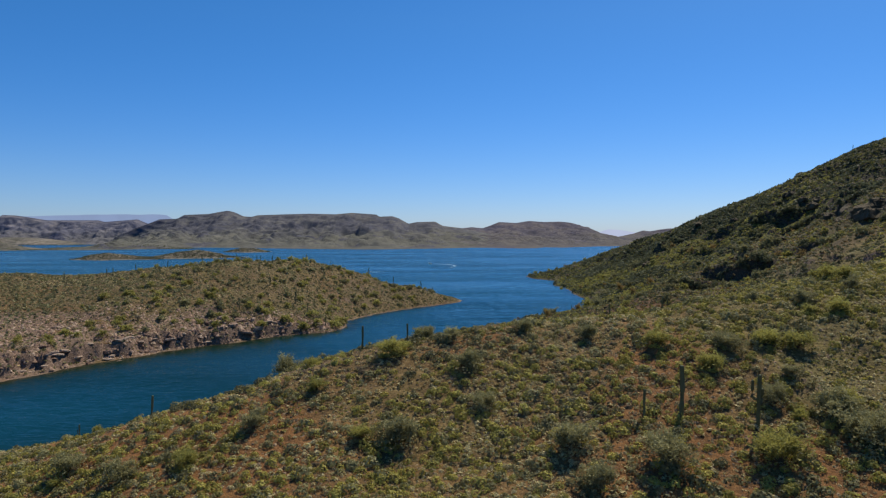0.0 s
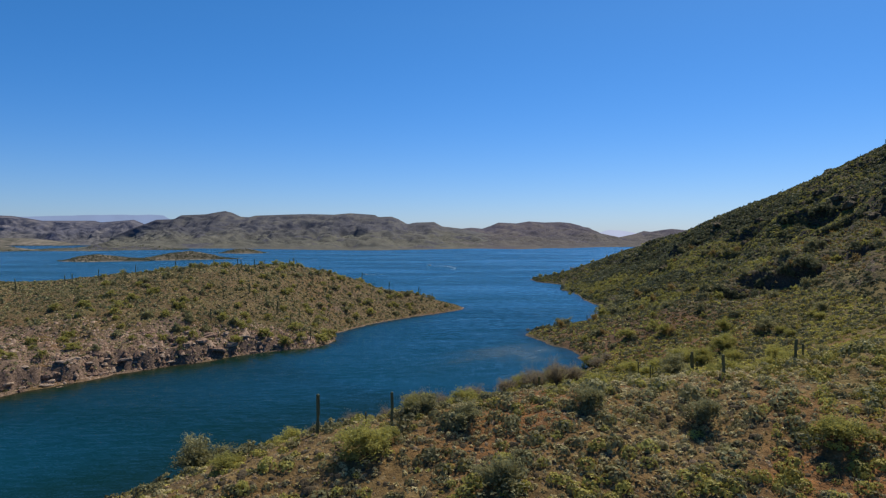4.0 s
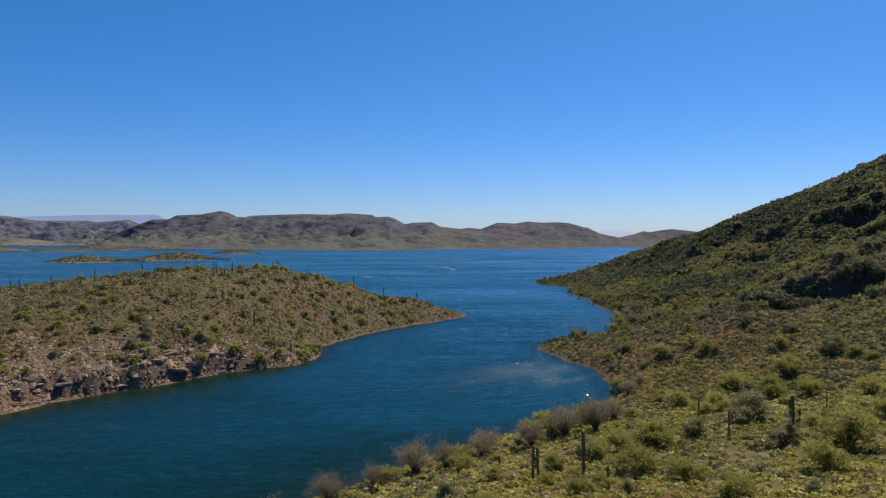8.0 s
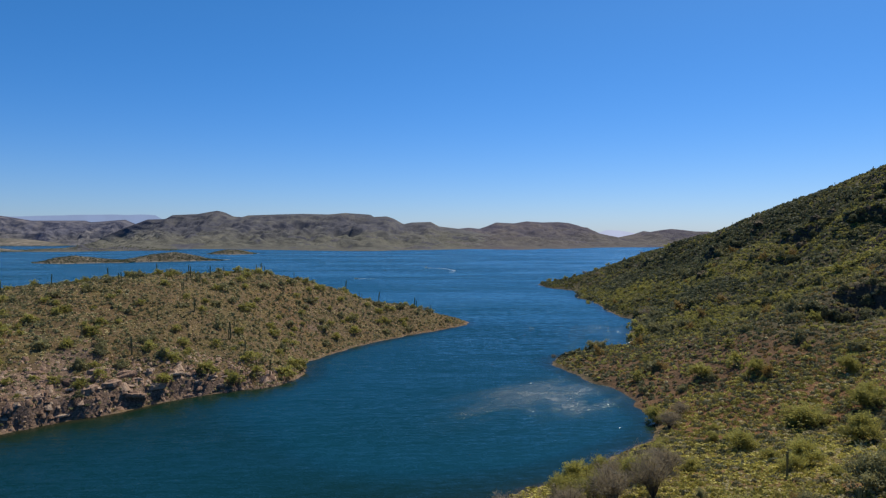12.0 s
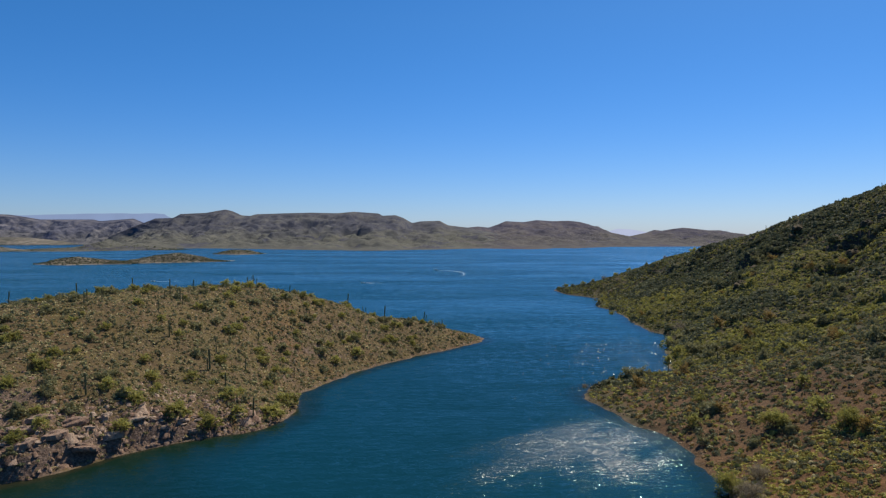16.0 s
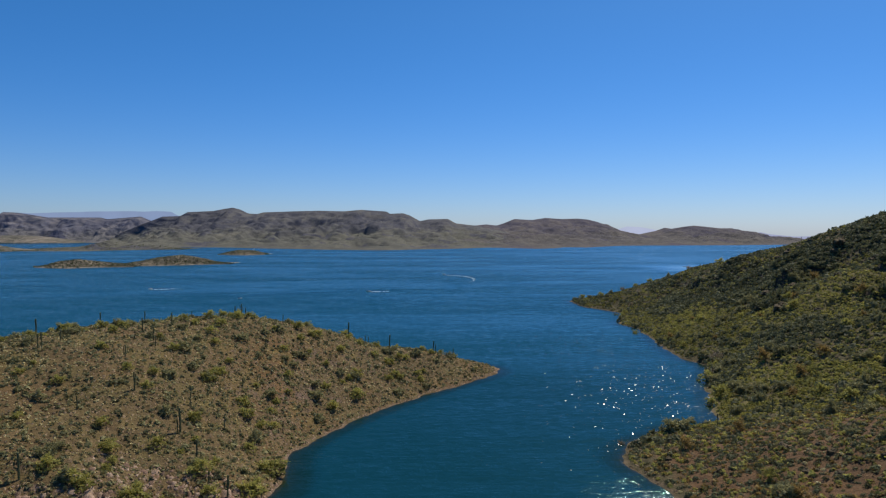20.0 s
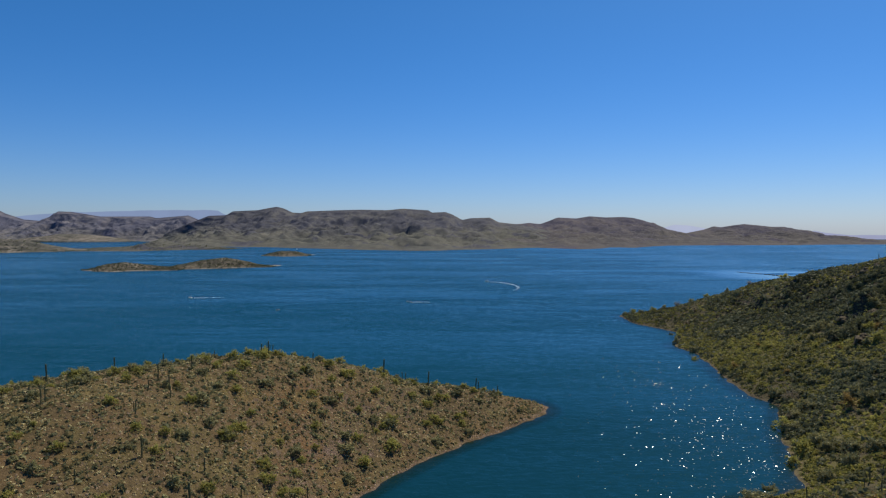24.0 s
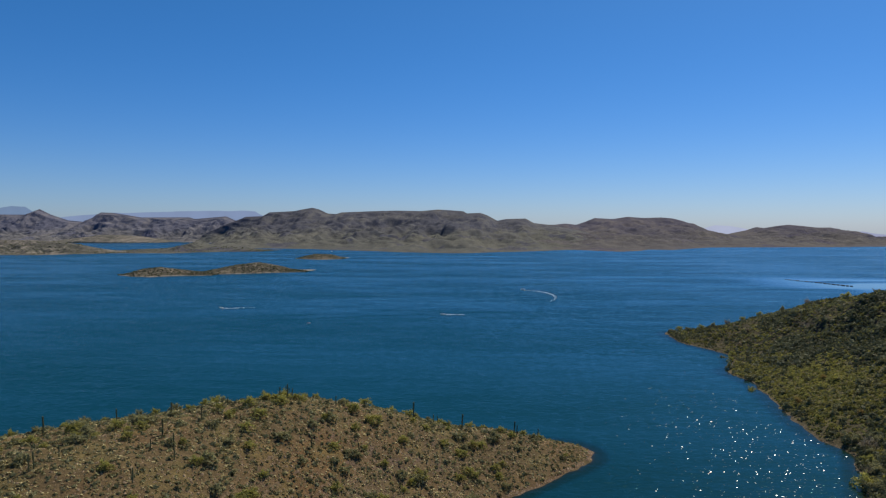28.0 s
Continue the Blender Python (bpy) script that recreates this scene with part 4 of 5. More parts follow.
zone("on the near slope", (-62, 85, 46, 108), [
    ("brittlebush", "pale yellow-green brittlebush cushions", BRITTLE, NEAR_DOMES, 0.85, lambda x, y: in_view(x, y) * (0.12 + 0.85 * clump(x, y, 12, 101, 0.42, 0.6)), 0.2, 0.8, 111),
    ("straw_cushions", "straw-coloured dry cushion plants", STRAW, SMALL_DOMES, 1.5, lambda x, y: in_view(x, y) * (0.25 + 0.75 * clump(x, y, 11, 104, 0.38, 0.62)), 0.13, 0.46, 114),
    ("grey_scrub", "low grey-green desert scrub", SAGE, SMALL_DOMES, 0.40, lambda x, y: in_view(x, y) * (0.3 + 0.7 * clump(x, y, 12, 102, 0.35, 0.65)), 0.18, 0.6, 112),
    ("small_shrubs", "small grey-green desert shrubs", LIGHT_SCRUB, NEAR_DOMES, 0.24, lambda x, y: in_view(x, y) * (0.3 + 0.7 * clump(x, y, 9, 106, 0.35, 0.6)), 0.3, 1.1, 116),
    ("young_shrubs", "small yellow-green desert shrubs", PALO, NEAR_DOMES, 0.16, lambda x, y: in_view(x, y) * (0.3 + 0.7 * clump(x, y, 9, 107, 0.35, 0.6)), 0.3, 0.9, 117),
    ("low_growth", "fine straw-coloured grass and seedlings", STRAW, GRASS, 4.6, lambda x, y: in_view(x, y) * np.clip(0.45 + x / 50, 0.35, 1) * (0.3 + 0.7 * clump(x, y, 15, 103, 0.36, 0.62)), 0.08, 0.28, 113),
    ("green_growth", "fine yellow-green grass and seedlings", BRITTLE, GRASS, 5.5, lambda x, y: in_view(x, y) * clump(x, y, 20, 105, 0.25, 0.55) * np.clip((x + 5) / 40, 0.2, 1), 0.08, 0.28, 115),
])
zone("on the low bench by the water", (-45, 130, 108, 262), [
    ("brittlebush", "yellow-green brittlebush cushions", BRITTLE, MID_DOMES, 0.55, lambda x, y: 0.35 + 0.65 * clump(x, y, 20, 121, 0.3, 0.6), 0.3, 1.0, 131),
    ("straw_cushions", "straw-coloured dry cushion plants", STRAW, MID_DOMES, 0.16, lambda x, y: clump(x, y, 17, 124, 0.35, 0.6), 0.25, 0.8, 134),
    ("grey_scrub", "grey-green desert scrub", SAGE, MID_DOMES, 0.12, lambda x, y: 0.3 + 0.7 * clump(x, y, 14, 122, 0.35, 0.65), 0.3, 1.2, 132),
    ("low_growth", "fine green and straw-coloured grass", BRITTLE, GRASS, 2.2, lambda x, y: clump(x, y, 26, 123, 0.2, 0.5), 0.15, 0.45, 133),
])
zone("on the tan peninsula", (-230, 30, 150, 455), [
    ("bursage", "dull grey-green scrub cushions", LIGHT_SCRUB, FAR_DOMES, 0.13, lambda x, y: on_peninsula(x, y) * (0.3 + 0.7 * clump(x, y, 25, 141, 0.3, 0.6)), 0.3, 0.95, 151),
    ("grey_scrub", "small grey-brown scrub", SAGE, FAR_DOMES, 0.34, lambda x, y: on_peninsula(x, y), 0.2, 0.7, 152),
    ("creosote_scrub", "dark green creosote scrub", CREOSOTE, FAR_DOMES, 0.15, lambda x, y: on_peninsula(x, y), 0.22, 0.9, 153),
    ("low_growth", "pale dry grass tufts", STRAW, GRASS, 0.75, lambda x, y: on_peninsula(x, y), 0.15, 0.5, 154),
])
def thin(x, y):
    """Fewer plants on the rusty lower slope."""
    return 1 - 0.2 * np.clip((322 - y) / 20, 0, 1)


zone("on the right-hand hill", (40, 420, 200, 712), [
    ("yellow_scrub", "yellow-green scrub cushions", PALO, FAR_DOMES, 0.85, lambda x, y: on_hill(x, y) * (y > 262) * np.maximum(green_belt(x, y), 0.13), 0.4, 1.0, 171),
    ("grey_scrub", "dark grey-green scrub", SAGE, FAR_DOMES, 0.10, lambda x, y: on_hill(x, y) * thin(x, y), 0.35, 1.0, 172),
    ("near_creosote_scrub", "small dark creosote scrub", CREOSOTE, MID_DOMES, 0.5, lambda x, y: on_hill(x, y) * (y <= 348) * (1.0 - 0.8 * green_belt(x, y)) * (0.35 + 0.65 * clump(x, y, 15, 176, 0.4, 0.6)), 0.25, 1.05, 170),
    ("creosote_scrub", "dark creosote scrub", CREOSOTE, FAR_DOMES, 0.52, lambda x, y: on_hill(x, y) * (y > 340) * (1.0 - 0.88 * green_belt(x, y)) * thin(x, y) * np.clip(0.6 + height_at(x, y) / 110, 0, 1) * (0.4 + 0.6 * clump(x * 0.7 + y * 0.4, y * 0.8 - x * 0.6, 34, 177, 0.42, 0.58)), 0.4, 1.9, 173),
    ("olive_scrub", "olive-brown scrub", PALO, FAR_DOMES, 0.20, lambda x, y: on_hill(x, y) * (y > 340) * clump(x, y, 30, 168, 0.3, 0.6), 0.4, 1.3, 169),
    ("dark_thickets", "dense dark thickets", CREOSOTE, MID_DOMES, 0.16, lambda x, y: on_hill(x, y) * (y > 330) * clump(x * 0.7 + y * 0.4, y * 0.8 - x * 0.6, 34, 177, 0.52, 0.62) * (1 - green_belt(x, y)), 1.0, 2.4, 178),
    ("yellow_brittlebush", "yellow-green brittlebush on the low point", BRITTLE, MID_DOMES, 0.10, lambda x, y: (y > 300) * (y < 356) * (x < 118) * (0.25 + 0.75 * clump(x, y, 13, 179, 0.38, 0.6)), 0.3, 0.9, 180),
    ("dry_scrub", "low brown drying scrub", DRY, FAR_DOMES, 0.14, lambda x, y: on_hill(x, y) * (y < 345) * (y > 250), 0.3, 0.9, 175),
    ("straw_cushions", "straw and olive cushion plants", STRAW, MID_DOMES, 0.13, lambda x, y: on_hill(x, y) * (1 - thin(x, y)) * (y < 350), 0.3, 0.9, 174),
])


zone("round the near slope and the back of the hill", (-60, 230, 0, 300), [
    ("brittlebush", "pale yellow-green brittlebush", BRITTLE, FAR_DOMES, 0.16, lambda x, y: (np.abs(x - 4) > 0.66 * y).astype(float), 0.3, 0.9, 118),
    ("grey_scrub", "grey-green desert scrub", SAGE, FAR_DOMES, 0.12, lambda x, y: (np.abs(x - 4) > 0.66 * y).astype(float), 0.3, 1.1, 119),
])


def stones(label, where, per, keep, a, b, mat, by=0.35):
    p = spread(rng, *where, per, keep, 0.15)
    s = a + (b - a) * rng.beta(1.2, 4.0, len(p))
    scatter("stones", label, mat, STONES, sunk(p, s, by * 0.5), s, rng.uniform(0, 1, len(p)), "stones", rng)


stones("loose brown stones on the near slope", (-60, 80, 46, 106), 4.0, lambda x, y: in_view(x, y) * (0.2 + 0.8 * clump(x, y, 14, 181, 0.4, 0.62)), 0.05, 0.40, STONE)
stones("dark red-brown rocks breaking through the near slope", (-14, 27, 62, 90), 1.5, lambda x, y: clump(x, y, 9, 189, 0.5, 0.66), 0.15, 0.8, DARK_CLIFF)
stones("brown stones scattered over the peninsula", (-210, 30, 170, 452), 0.40, on_peninsula, 0.16, 0.8, STONE)
stones("tan and dark stones lying on the peninsula", (-150, 34, 240, 452), 1.1, lambda x, y: on_peninsula(x, y) * clump(x, y, 22, 185, 0.3, 0.6), 0.12, 0.62, STONE)
stones("grey broken rock along the peninsula's bank", (-165, -30, 160, 300), 2.2, lambda x, y: on_peninsula(x, y) * np.clip((np.where(x < -80, 15, 11) - height_at(x, y)) / 5, 0, 1) * clump(x, y, 12, 183, 0.30, 0.5), 0.15, 1.5, CLIFF)
stones("angular fallen blocks along the peninsula's bank", (-165, -34, 160, 300), 0.30, lambda x, y: on_peninsula(x, y) * np.clip((np.where(x < -80, 12, 7.5) - height_at(x, y)) / 3, 0, 1) * clump(x, y, 10, 184, 0.32, 0.55), 0.6, 2.4, CLIFF)
stones("dark rocks scattered over the near point of the hill", (46, 130, 268, 350), 0.9, lambda x, y: np.clip((14 - height_at(x, y)) / 4, 0, 1) * clump(x, y, 10, 186, 0.4, 0.6), 0.15, 0.6, DARK_CLIFF)
stones("dark broken rock on the hill", (60, 290, 255, 690), 0.05, lambda x, y: on_hill(x, y) * clump(x * 0.5 + y * 0.3, y * 0.7 - x * 0.5, 30, 51, 0.56, 0.70), 0.4, 1.3, DARK_CLIFF)
stones("pale stones along the peninsula's edge", (-60, 32, 280, 440), 3.0, lambda x, y: on_peninsula(x, y) * np.clip((0.9 - height_at(x, y)) / 0.5, 0, 1), 0.15, 0.6, CLIFF)
stones("brown stones along the water's edge", (-130, 140, 120, 712), 1.3, lambda x, y: np.clip((1.1 - height_at(x, y)) / 0.7, 0, 1) * clump(x, y, 9, 187, 0.36, 0.56), 0.15, 0.85, STONE)


# ---- larger shrubs ----
def stick(bm, a, b, r0, r1, sides=4):
    """A tapered stick between two points."""
    a, b = Vector(a), Vector(b)
    q = (b - a).to_track_quat("Z", "Y")
    rings = []
    for at, r in ((a, r0), (b, r1)):
        rings.append([bm.verts.new(at + q @ Vector((r * math.cos(2 * math.pi * k / sides), r * math.sin(2 * math.pi * k / sides), 0))) for k in range(sides)])
    for k in range(sides):
        bm.faces.new((rings[0][k], rings[0][(k + 1) % sides], rings[1][(k + 1) % sides], rings[1][k]))


def shrub(kind, label, leaf, seed, count=3200, leaf_size=0.045, slim=0.8, height=1.0, stems=13, shell=0, shell_size=0.1, feather=0):
    """A many-stemmed desert shrub one metre tall: stems that fan out from the base, and a ragged crown."""
    r = np.random.default_rng(seed)
    top = new(kind)
    bm = bmesh.new()
    tips = []
    for _ in range(stems):
        turn, tilt = r.uniform(0, 6.28), r.uniform(0.1, 0.95)
        length = r.uniform(0.6, 1.0)
        mid = Vector((math.cos(turn) * math.sin(tilt * 0.7), math.sin(turn) * math.sin(tilt * 0.7), math.cos(tilt * 0.7))) * length * 0.5
        tip = Vector((math.cos(turn) * math.sin(tilt), math.sin(turn) * math.sin(tilt), math.cos(tilt) * height)) * length
        stick(bm, (0, 0, -0.08), mid, 0.020, 0.013)
        stick(bm, mid, tip, 0.013, 0.005)
        tips += [(mid, tip)]
        for _ in range(3):
            way = Vector(r.normal(0, 0.16, 3).tolist())
            at = mid.lerp(tip, r.uniform(0.2, 0.9))
            twig = at + way + Vector((0, 0, 0.10))
            stick(bm, at, twig, 0.006, 0.003, 3)
            tips.append((at, twig))
    part("trunk", bm, BARK, top)
    ends = np.array([(*a, *b) for a, b in tips])[r.integers(0, len(tips), count)]
    u = r.beta(2.0, 1.2, (count, 1)) * 1.1
    centres = ends[:, :3] * (1 - u) + ends[:, 3:] * u + r.normal(0, 0.085, (count, 3))
    centres[:, 2] = np.maximum(centres[:, 2], 0.05)
    way = centres * (1, 1, 0.7) + (0, 0, 0.35)
    way /= np.linalg.norm(way, axis=1)[:, None]
    v, f = leaves(r, centres, leaf_size, 0.8, slim, way)
    if feather:
        # fine sprays stand out above it and thin towards their ends
        ends = np.array([(*a, *b) for a, b in tips])[r.integers(0, len(tips), feather)]
        u = r.uniform(0.5, 1.35, (feather, 1))
        centres = ends[:, :3] * (1 - u) + ends[:, 3:] * u + r.normal(0, 0.06, (feather, 3))
        centres[:, 2] = np.maximum(centres[:, 2], 0.06)
        way = centres * (0.8, 0.8, 0.7) + (0, 0, 0.4)
        w, g = leaves(r, centres, leaf_size * 1.9, 0.5, 0.16, way / np.linalg.norm(way, axis=1)[:, None])
        v, f = np.vstack([v, w]), np.vstack([f, g + len(v)])
    if shell:
        # the lower foliage closes to a rounded, lumpy mass
        w, g = dome(r, shell, shell_size, 0.95, 0.6)
        v, f = np.vstack([v, w * (0.74, 0.74, 0.70) * (1 + 0.12 * np.sin(w[:, :1] * 7 + w[:, 1:2] * 5))]), np.vstack([f, g + len(v)])
    # shade of the lower crown is put into the leaf tone, which lightens upwards
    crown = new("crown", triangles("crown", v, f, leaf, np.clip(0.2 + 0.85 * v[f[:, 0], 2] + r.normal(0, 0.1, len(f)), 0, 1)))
    crown.parent = top
    tagged(top, label, "shrub", "shrubs on the slopes")
    return top


PLACED = set()


def planted(kinds, places, slim, broad):
    """Sets out shrubs: x, y, height."""
    for n, (x, y, tall, k) in enumerate(places):
        z = float(height_at(np.array([x]), np.array([y]))[0])
        s = tall * rng.uniform(0.9, 1.1)
        wide = s * rng.uniform(slim, broad)
        m = pose(x, y, z - 0.02, rng.uniform(-6, 6), rng.uniform(-6, 6), rng.uniform(0, 360))
        ob = kinds[k]
        if ob.name not in PLACED:
            PLACED.add(ob.name)
            made = ob
        else:
            made = copy_thing(ob, m)
        made.matrix_basis = m @ Matrix.Diagonal((wide, wide, s, 1))


def shrub_kinds(count, size, stems, seed, shell, shell_size):
    """The six kinds of shrub; those that stay far off have fewer, larger leaves."""
    return [
        shrub("creosote_bush", "dark olive creosote bush with ragged crown", LIGHT_SCRUB, seed + 1, count, size, stems=stems, shell=shell, shell_size=shell_size, feather=count),
        shrub("creosote_bush", "dense dark green creosote bush", LIGHT_SCRUB, seed + 2, int(count * 1.2), size, stems=stems, shell=shell, shell_size=shell_size, feather=count),
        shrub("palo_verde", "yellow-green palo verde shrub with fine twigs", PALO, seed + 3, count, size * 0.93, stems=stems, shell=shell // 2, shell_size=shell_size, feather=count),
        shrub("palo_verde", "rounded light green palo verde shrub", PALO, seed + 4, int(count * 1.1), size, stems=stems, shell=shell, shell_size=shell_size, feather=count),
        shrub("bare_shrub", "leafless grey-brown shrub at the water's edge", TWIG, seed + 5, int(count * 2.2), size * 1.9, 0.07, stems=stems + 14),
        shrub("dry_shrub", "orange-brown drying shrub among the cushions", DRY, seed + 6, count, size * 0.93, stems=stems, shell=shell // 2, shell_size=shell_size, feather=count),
    ]


SHRUBS = shrub_kinds(2100, 0.05, 13, 200, 420, 0.07)
FAR_SHRUBS = shrub_kinds(260, 0.10, 6, 220, 260, 0.16)
NEAR_SHRUBS = [
    (-1.8, 66.8, 3.3), (22.3, 59.8, 3.6), (31.8, 58.4, 3.5), (39.7, 63.1, 2.9), (40.5, 59.1, 3.4), (15.6, 57.5, 2.8), (14.5, 63.1, 3.0), (6.1, 77.1, 2.5), (-16.7, 72.4, 2.7),
    (-22.1, 67.6, 2.2), (-28.9, 68.4, 2.6), (35.2, 65.8, 2.8), (31.7, 72.0, 2.4), (34.9, 74.9, 2.6), (27.8, 78.2, 2.5), (21.0, 82.5, 2.2), (42.1, 74.1, 2.5), (39.5, 75.7, 2.5),
    (50.2, 79.3, 2.6), (48.4, 83.9, 2.0), (13.5, 85.3, 2.2), (7.4, 71.0, 2.2), (-5.2, 67.9, 1.8), (-11.0, 77.7, 1.8), (-36.2, 73.2, 2.2), (-16.8, 92.5, 3.4), (1.7, 89.8, 1.8), (4.7, 85.1, 1.8)]
WATER_SHRUBS = [(27.6, 187.5, 4.6), (33.0, 187.8, 5.0), (21.3, 185.3, 3.8), (6.9, 182.9, 4.0), (1.8, 181.6, 4.3), (-4.8, 177.4, 3.4), (-11.3, 172.7, 3.8), (40.3, 201.4, 4.0), (56.5, 243.6, 3.6), (-18, 163, 3.2), (-26, 154, 3.0), (14, 189, 3.6),
                (62, 252, 2.5)]
THICKET = [(27, 205, 3.6), (31, 206, 4.2), (34, 198, 4.0), (38, 202, 3.8), (26, 191, 3.2), (36, 207, 3.6), (31, 199, 3.8), (41, 209, 3.6), (9, 184, 3.6), (13, 185.5, 3.2), (88, 227, 4.2), (91, 229, 3.8), (56, 250, 3.2), (44, 215, 3.2), (23, 199, 3.0)]
COVE_SHRUBS = [(51.2, 335.5, 1.6), (68.1, 345, 2.2), (76.6, 356, 2.4), (90.8, 374, 3.0), (97.0, 381, 4.0), (103.2, 409.1, 4.5), (118.6, 436.6, 5.0), (113.5, 425, 3.3), (117.9, 446, 3.5), (119.5, 577, 3.4), (114, 530, 3), (116, 495, 3), (118, 470, 3), (121, 552, 3), (127, 600, 3), (126, 612, 2.6), (133, 617, 3.0), (141, 628, 2.8), (150, 640, 3.0), (119, 703.5, 2.6), (124, 701, 3.6), (129, 698, 3.0), (136, 692, 3.8), (143, 687, 3.2), (150, 679, 3.8), (158, 673, 3.0), (167, 667, 3.6), (178, 659, 3.4), (128, 692, 2.2), (190, 652, 3.8), (204, 630, 3.6), (212, 614, 3.2), (104, 404, 3), (109, 417, 3.2)]
BENCH_SHRUBS = [(75.9, 226.3, 5.0), (74.7, 207.9, 4.4), (44.1, 172.8, 2.6), (37.4, 171.1, 3.4), (29.6, 155.4, 3.2), (54.6, 152.3, 4.2), (54.9, 176.8, 4.4), (50.8, 159.5, 2.8), (85.3, 192.9, 3.8), (46.4, 143.7, 3.4), (58.9, 217.1, 3.6),
                (32.7, 147.8, 2.4), (20.7, 163.8, 2.3), (31.6, 168.8, 3.3), (58.9, 197.6, 3.8), (80.5, 204.6, 4.0), (97.5, 246.4, 3.6), (103.4, 231.6, 3.6), (84.1, 260.5, 3.4), (74.6, 269.9, 3.4)]
PENINSULA_SHRUBS = [(-84.6, 291.6, 2.8), (-85.4, 298.7, 2.6), (-58.5, 318.6, 2.2), (-52.9, 287.3, 3.4), (-60.8, 285.1, 2.6), (-71.3, 277.5, 2.5), (-72.5, 268.0, 3.0), (-46.5, 289.5, 3.2), (-41.0, 294.3, 3.0), (-34.5, 300.0, 3.6), (-53.0, 321.9, 2.6),
                    (-67.6, 307.5, 2.3), (-54.3, 346.1, 2.0), (-55.9, 306.5, 2.8), (-33.5, 313.4, 3.2), (-68.3, 287.4, 2.9), (-63.8, 301.3, 2.7), (-26.5, 380.5, 2.2), (-44.1, 334.0, 2.4), (-62, 393, 2.6), (-66, 390, 2.2)]


def more(x0, x1, y0, y1, count, a, b, keep=None):
    p = spread(rng, x0, x1, y0, y1, 6.0 * count / ((x1 - x0) * (y1 - y0)), keep, 1.2)[:count]
    return [(x, y, rng.uniform(a, b)) for x, y, _ in p]


def kinds_for(places, choice):
    return [(x, y, h, int(rng.choice(choice))) for x, y, h in places]


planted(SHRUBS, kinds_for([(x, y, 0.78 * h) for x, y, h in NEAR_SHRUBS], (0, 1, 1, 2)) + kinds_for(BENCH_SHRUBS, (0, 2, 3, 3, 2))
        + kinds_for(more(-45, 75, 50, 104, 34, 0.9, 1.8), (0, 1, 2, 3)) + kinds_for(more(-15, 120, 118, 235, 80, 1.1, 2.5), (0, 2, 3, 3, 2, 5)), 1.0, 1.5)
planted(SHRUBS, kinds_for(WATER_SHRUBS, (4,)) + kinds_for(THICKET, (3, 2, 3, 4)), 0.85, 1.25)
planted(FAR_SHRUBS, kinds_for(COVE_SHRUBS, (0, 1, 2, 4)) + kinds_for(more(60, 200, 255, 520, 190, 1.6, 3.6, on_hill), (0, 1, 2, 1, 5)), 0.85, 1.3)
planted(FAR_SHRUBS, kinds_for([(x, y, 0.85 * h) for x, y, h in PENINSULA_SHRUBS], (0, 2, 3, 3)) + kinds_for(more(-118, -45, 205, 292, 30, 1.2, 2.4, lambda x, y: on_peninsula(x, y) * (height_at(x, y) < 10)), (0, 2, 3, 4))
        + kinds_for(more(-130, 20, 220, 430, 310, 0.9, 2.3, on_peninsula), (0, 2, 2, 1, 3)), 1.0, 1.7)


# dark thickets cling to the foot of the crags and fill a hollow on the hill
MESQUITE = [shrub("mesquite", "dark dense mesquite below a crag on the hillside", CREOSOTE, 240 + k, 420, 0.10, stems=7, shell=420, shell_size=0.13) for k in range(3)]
below = []
for cx, cy, half, drop in CRAGS:
    for n in range(int(half * 0.9)):
        run, out = rng.uniform(-1, 1) * half, rng.uniform(-1.0, 3.5)
        below.append((cx + 0.66 * run - 0.75 * out, cy - 0.75 * run - 0.66 * out, rng.uniform(1.6, 2.6 + 0.15 * drop)))
below += [(165 + 5.5 * math.sin(2.4 * n), 479 + 5.0 * math.cos(1.7 * n), 4.4 + 1.2 * math.sin(n)) for n in range(9)]
planted(MESQUITE, kinds_for(below, (0, 1, 2)), 0.8, 1.25)


# ---- saguaros ----
def ribbed(bm, line, radius, ribs=12):
    """A ribbed, round-topped column along a line of points."""
    line = [Vector(p) for p in line]
    rings = []
    for n, at in enumerate(line):
        way = (line[min(n + 1, len(line) - 1)] - line[max(n - 1, 0)]).normalized()
        q = way.to_track_quat("Z", "Y")
        r = radius * (0.86 if n == 0 else 1.0)
        rings.append((at, q, r))
    end, q, _ = rings[-1]
    for lift, r in ((0.5, 0.88), (0.85, 0.55)):
        rings.append((end + (q @ Vector((0, 0, 1))) * radius * lift, q, radius * r))
    made = []
    for at, q, r in rings:
        made.append([bm.verts.new(at + q @ Vector((math.cos(math.pi * k / ribs), math.sin(math.pi * k / ribs), 0)) * r * (1.0 if k % 2 else 0.84)) for k in range(2 * ribs)])
    for a, b in zip(made, made[1:]):
        for k in range(2 * ribs):
            bm.faces.new((a[k], a[(k + 1) % (2 * ribs)], b[(k + 1) % (2 * ribs)], b[k]))
    bm.faces.new(made[-1])


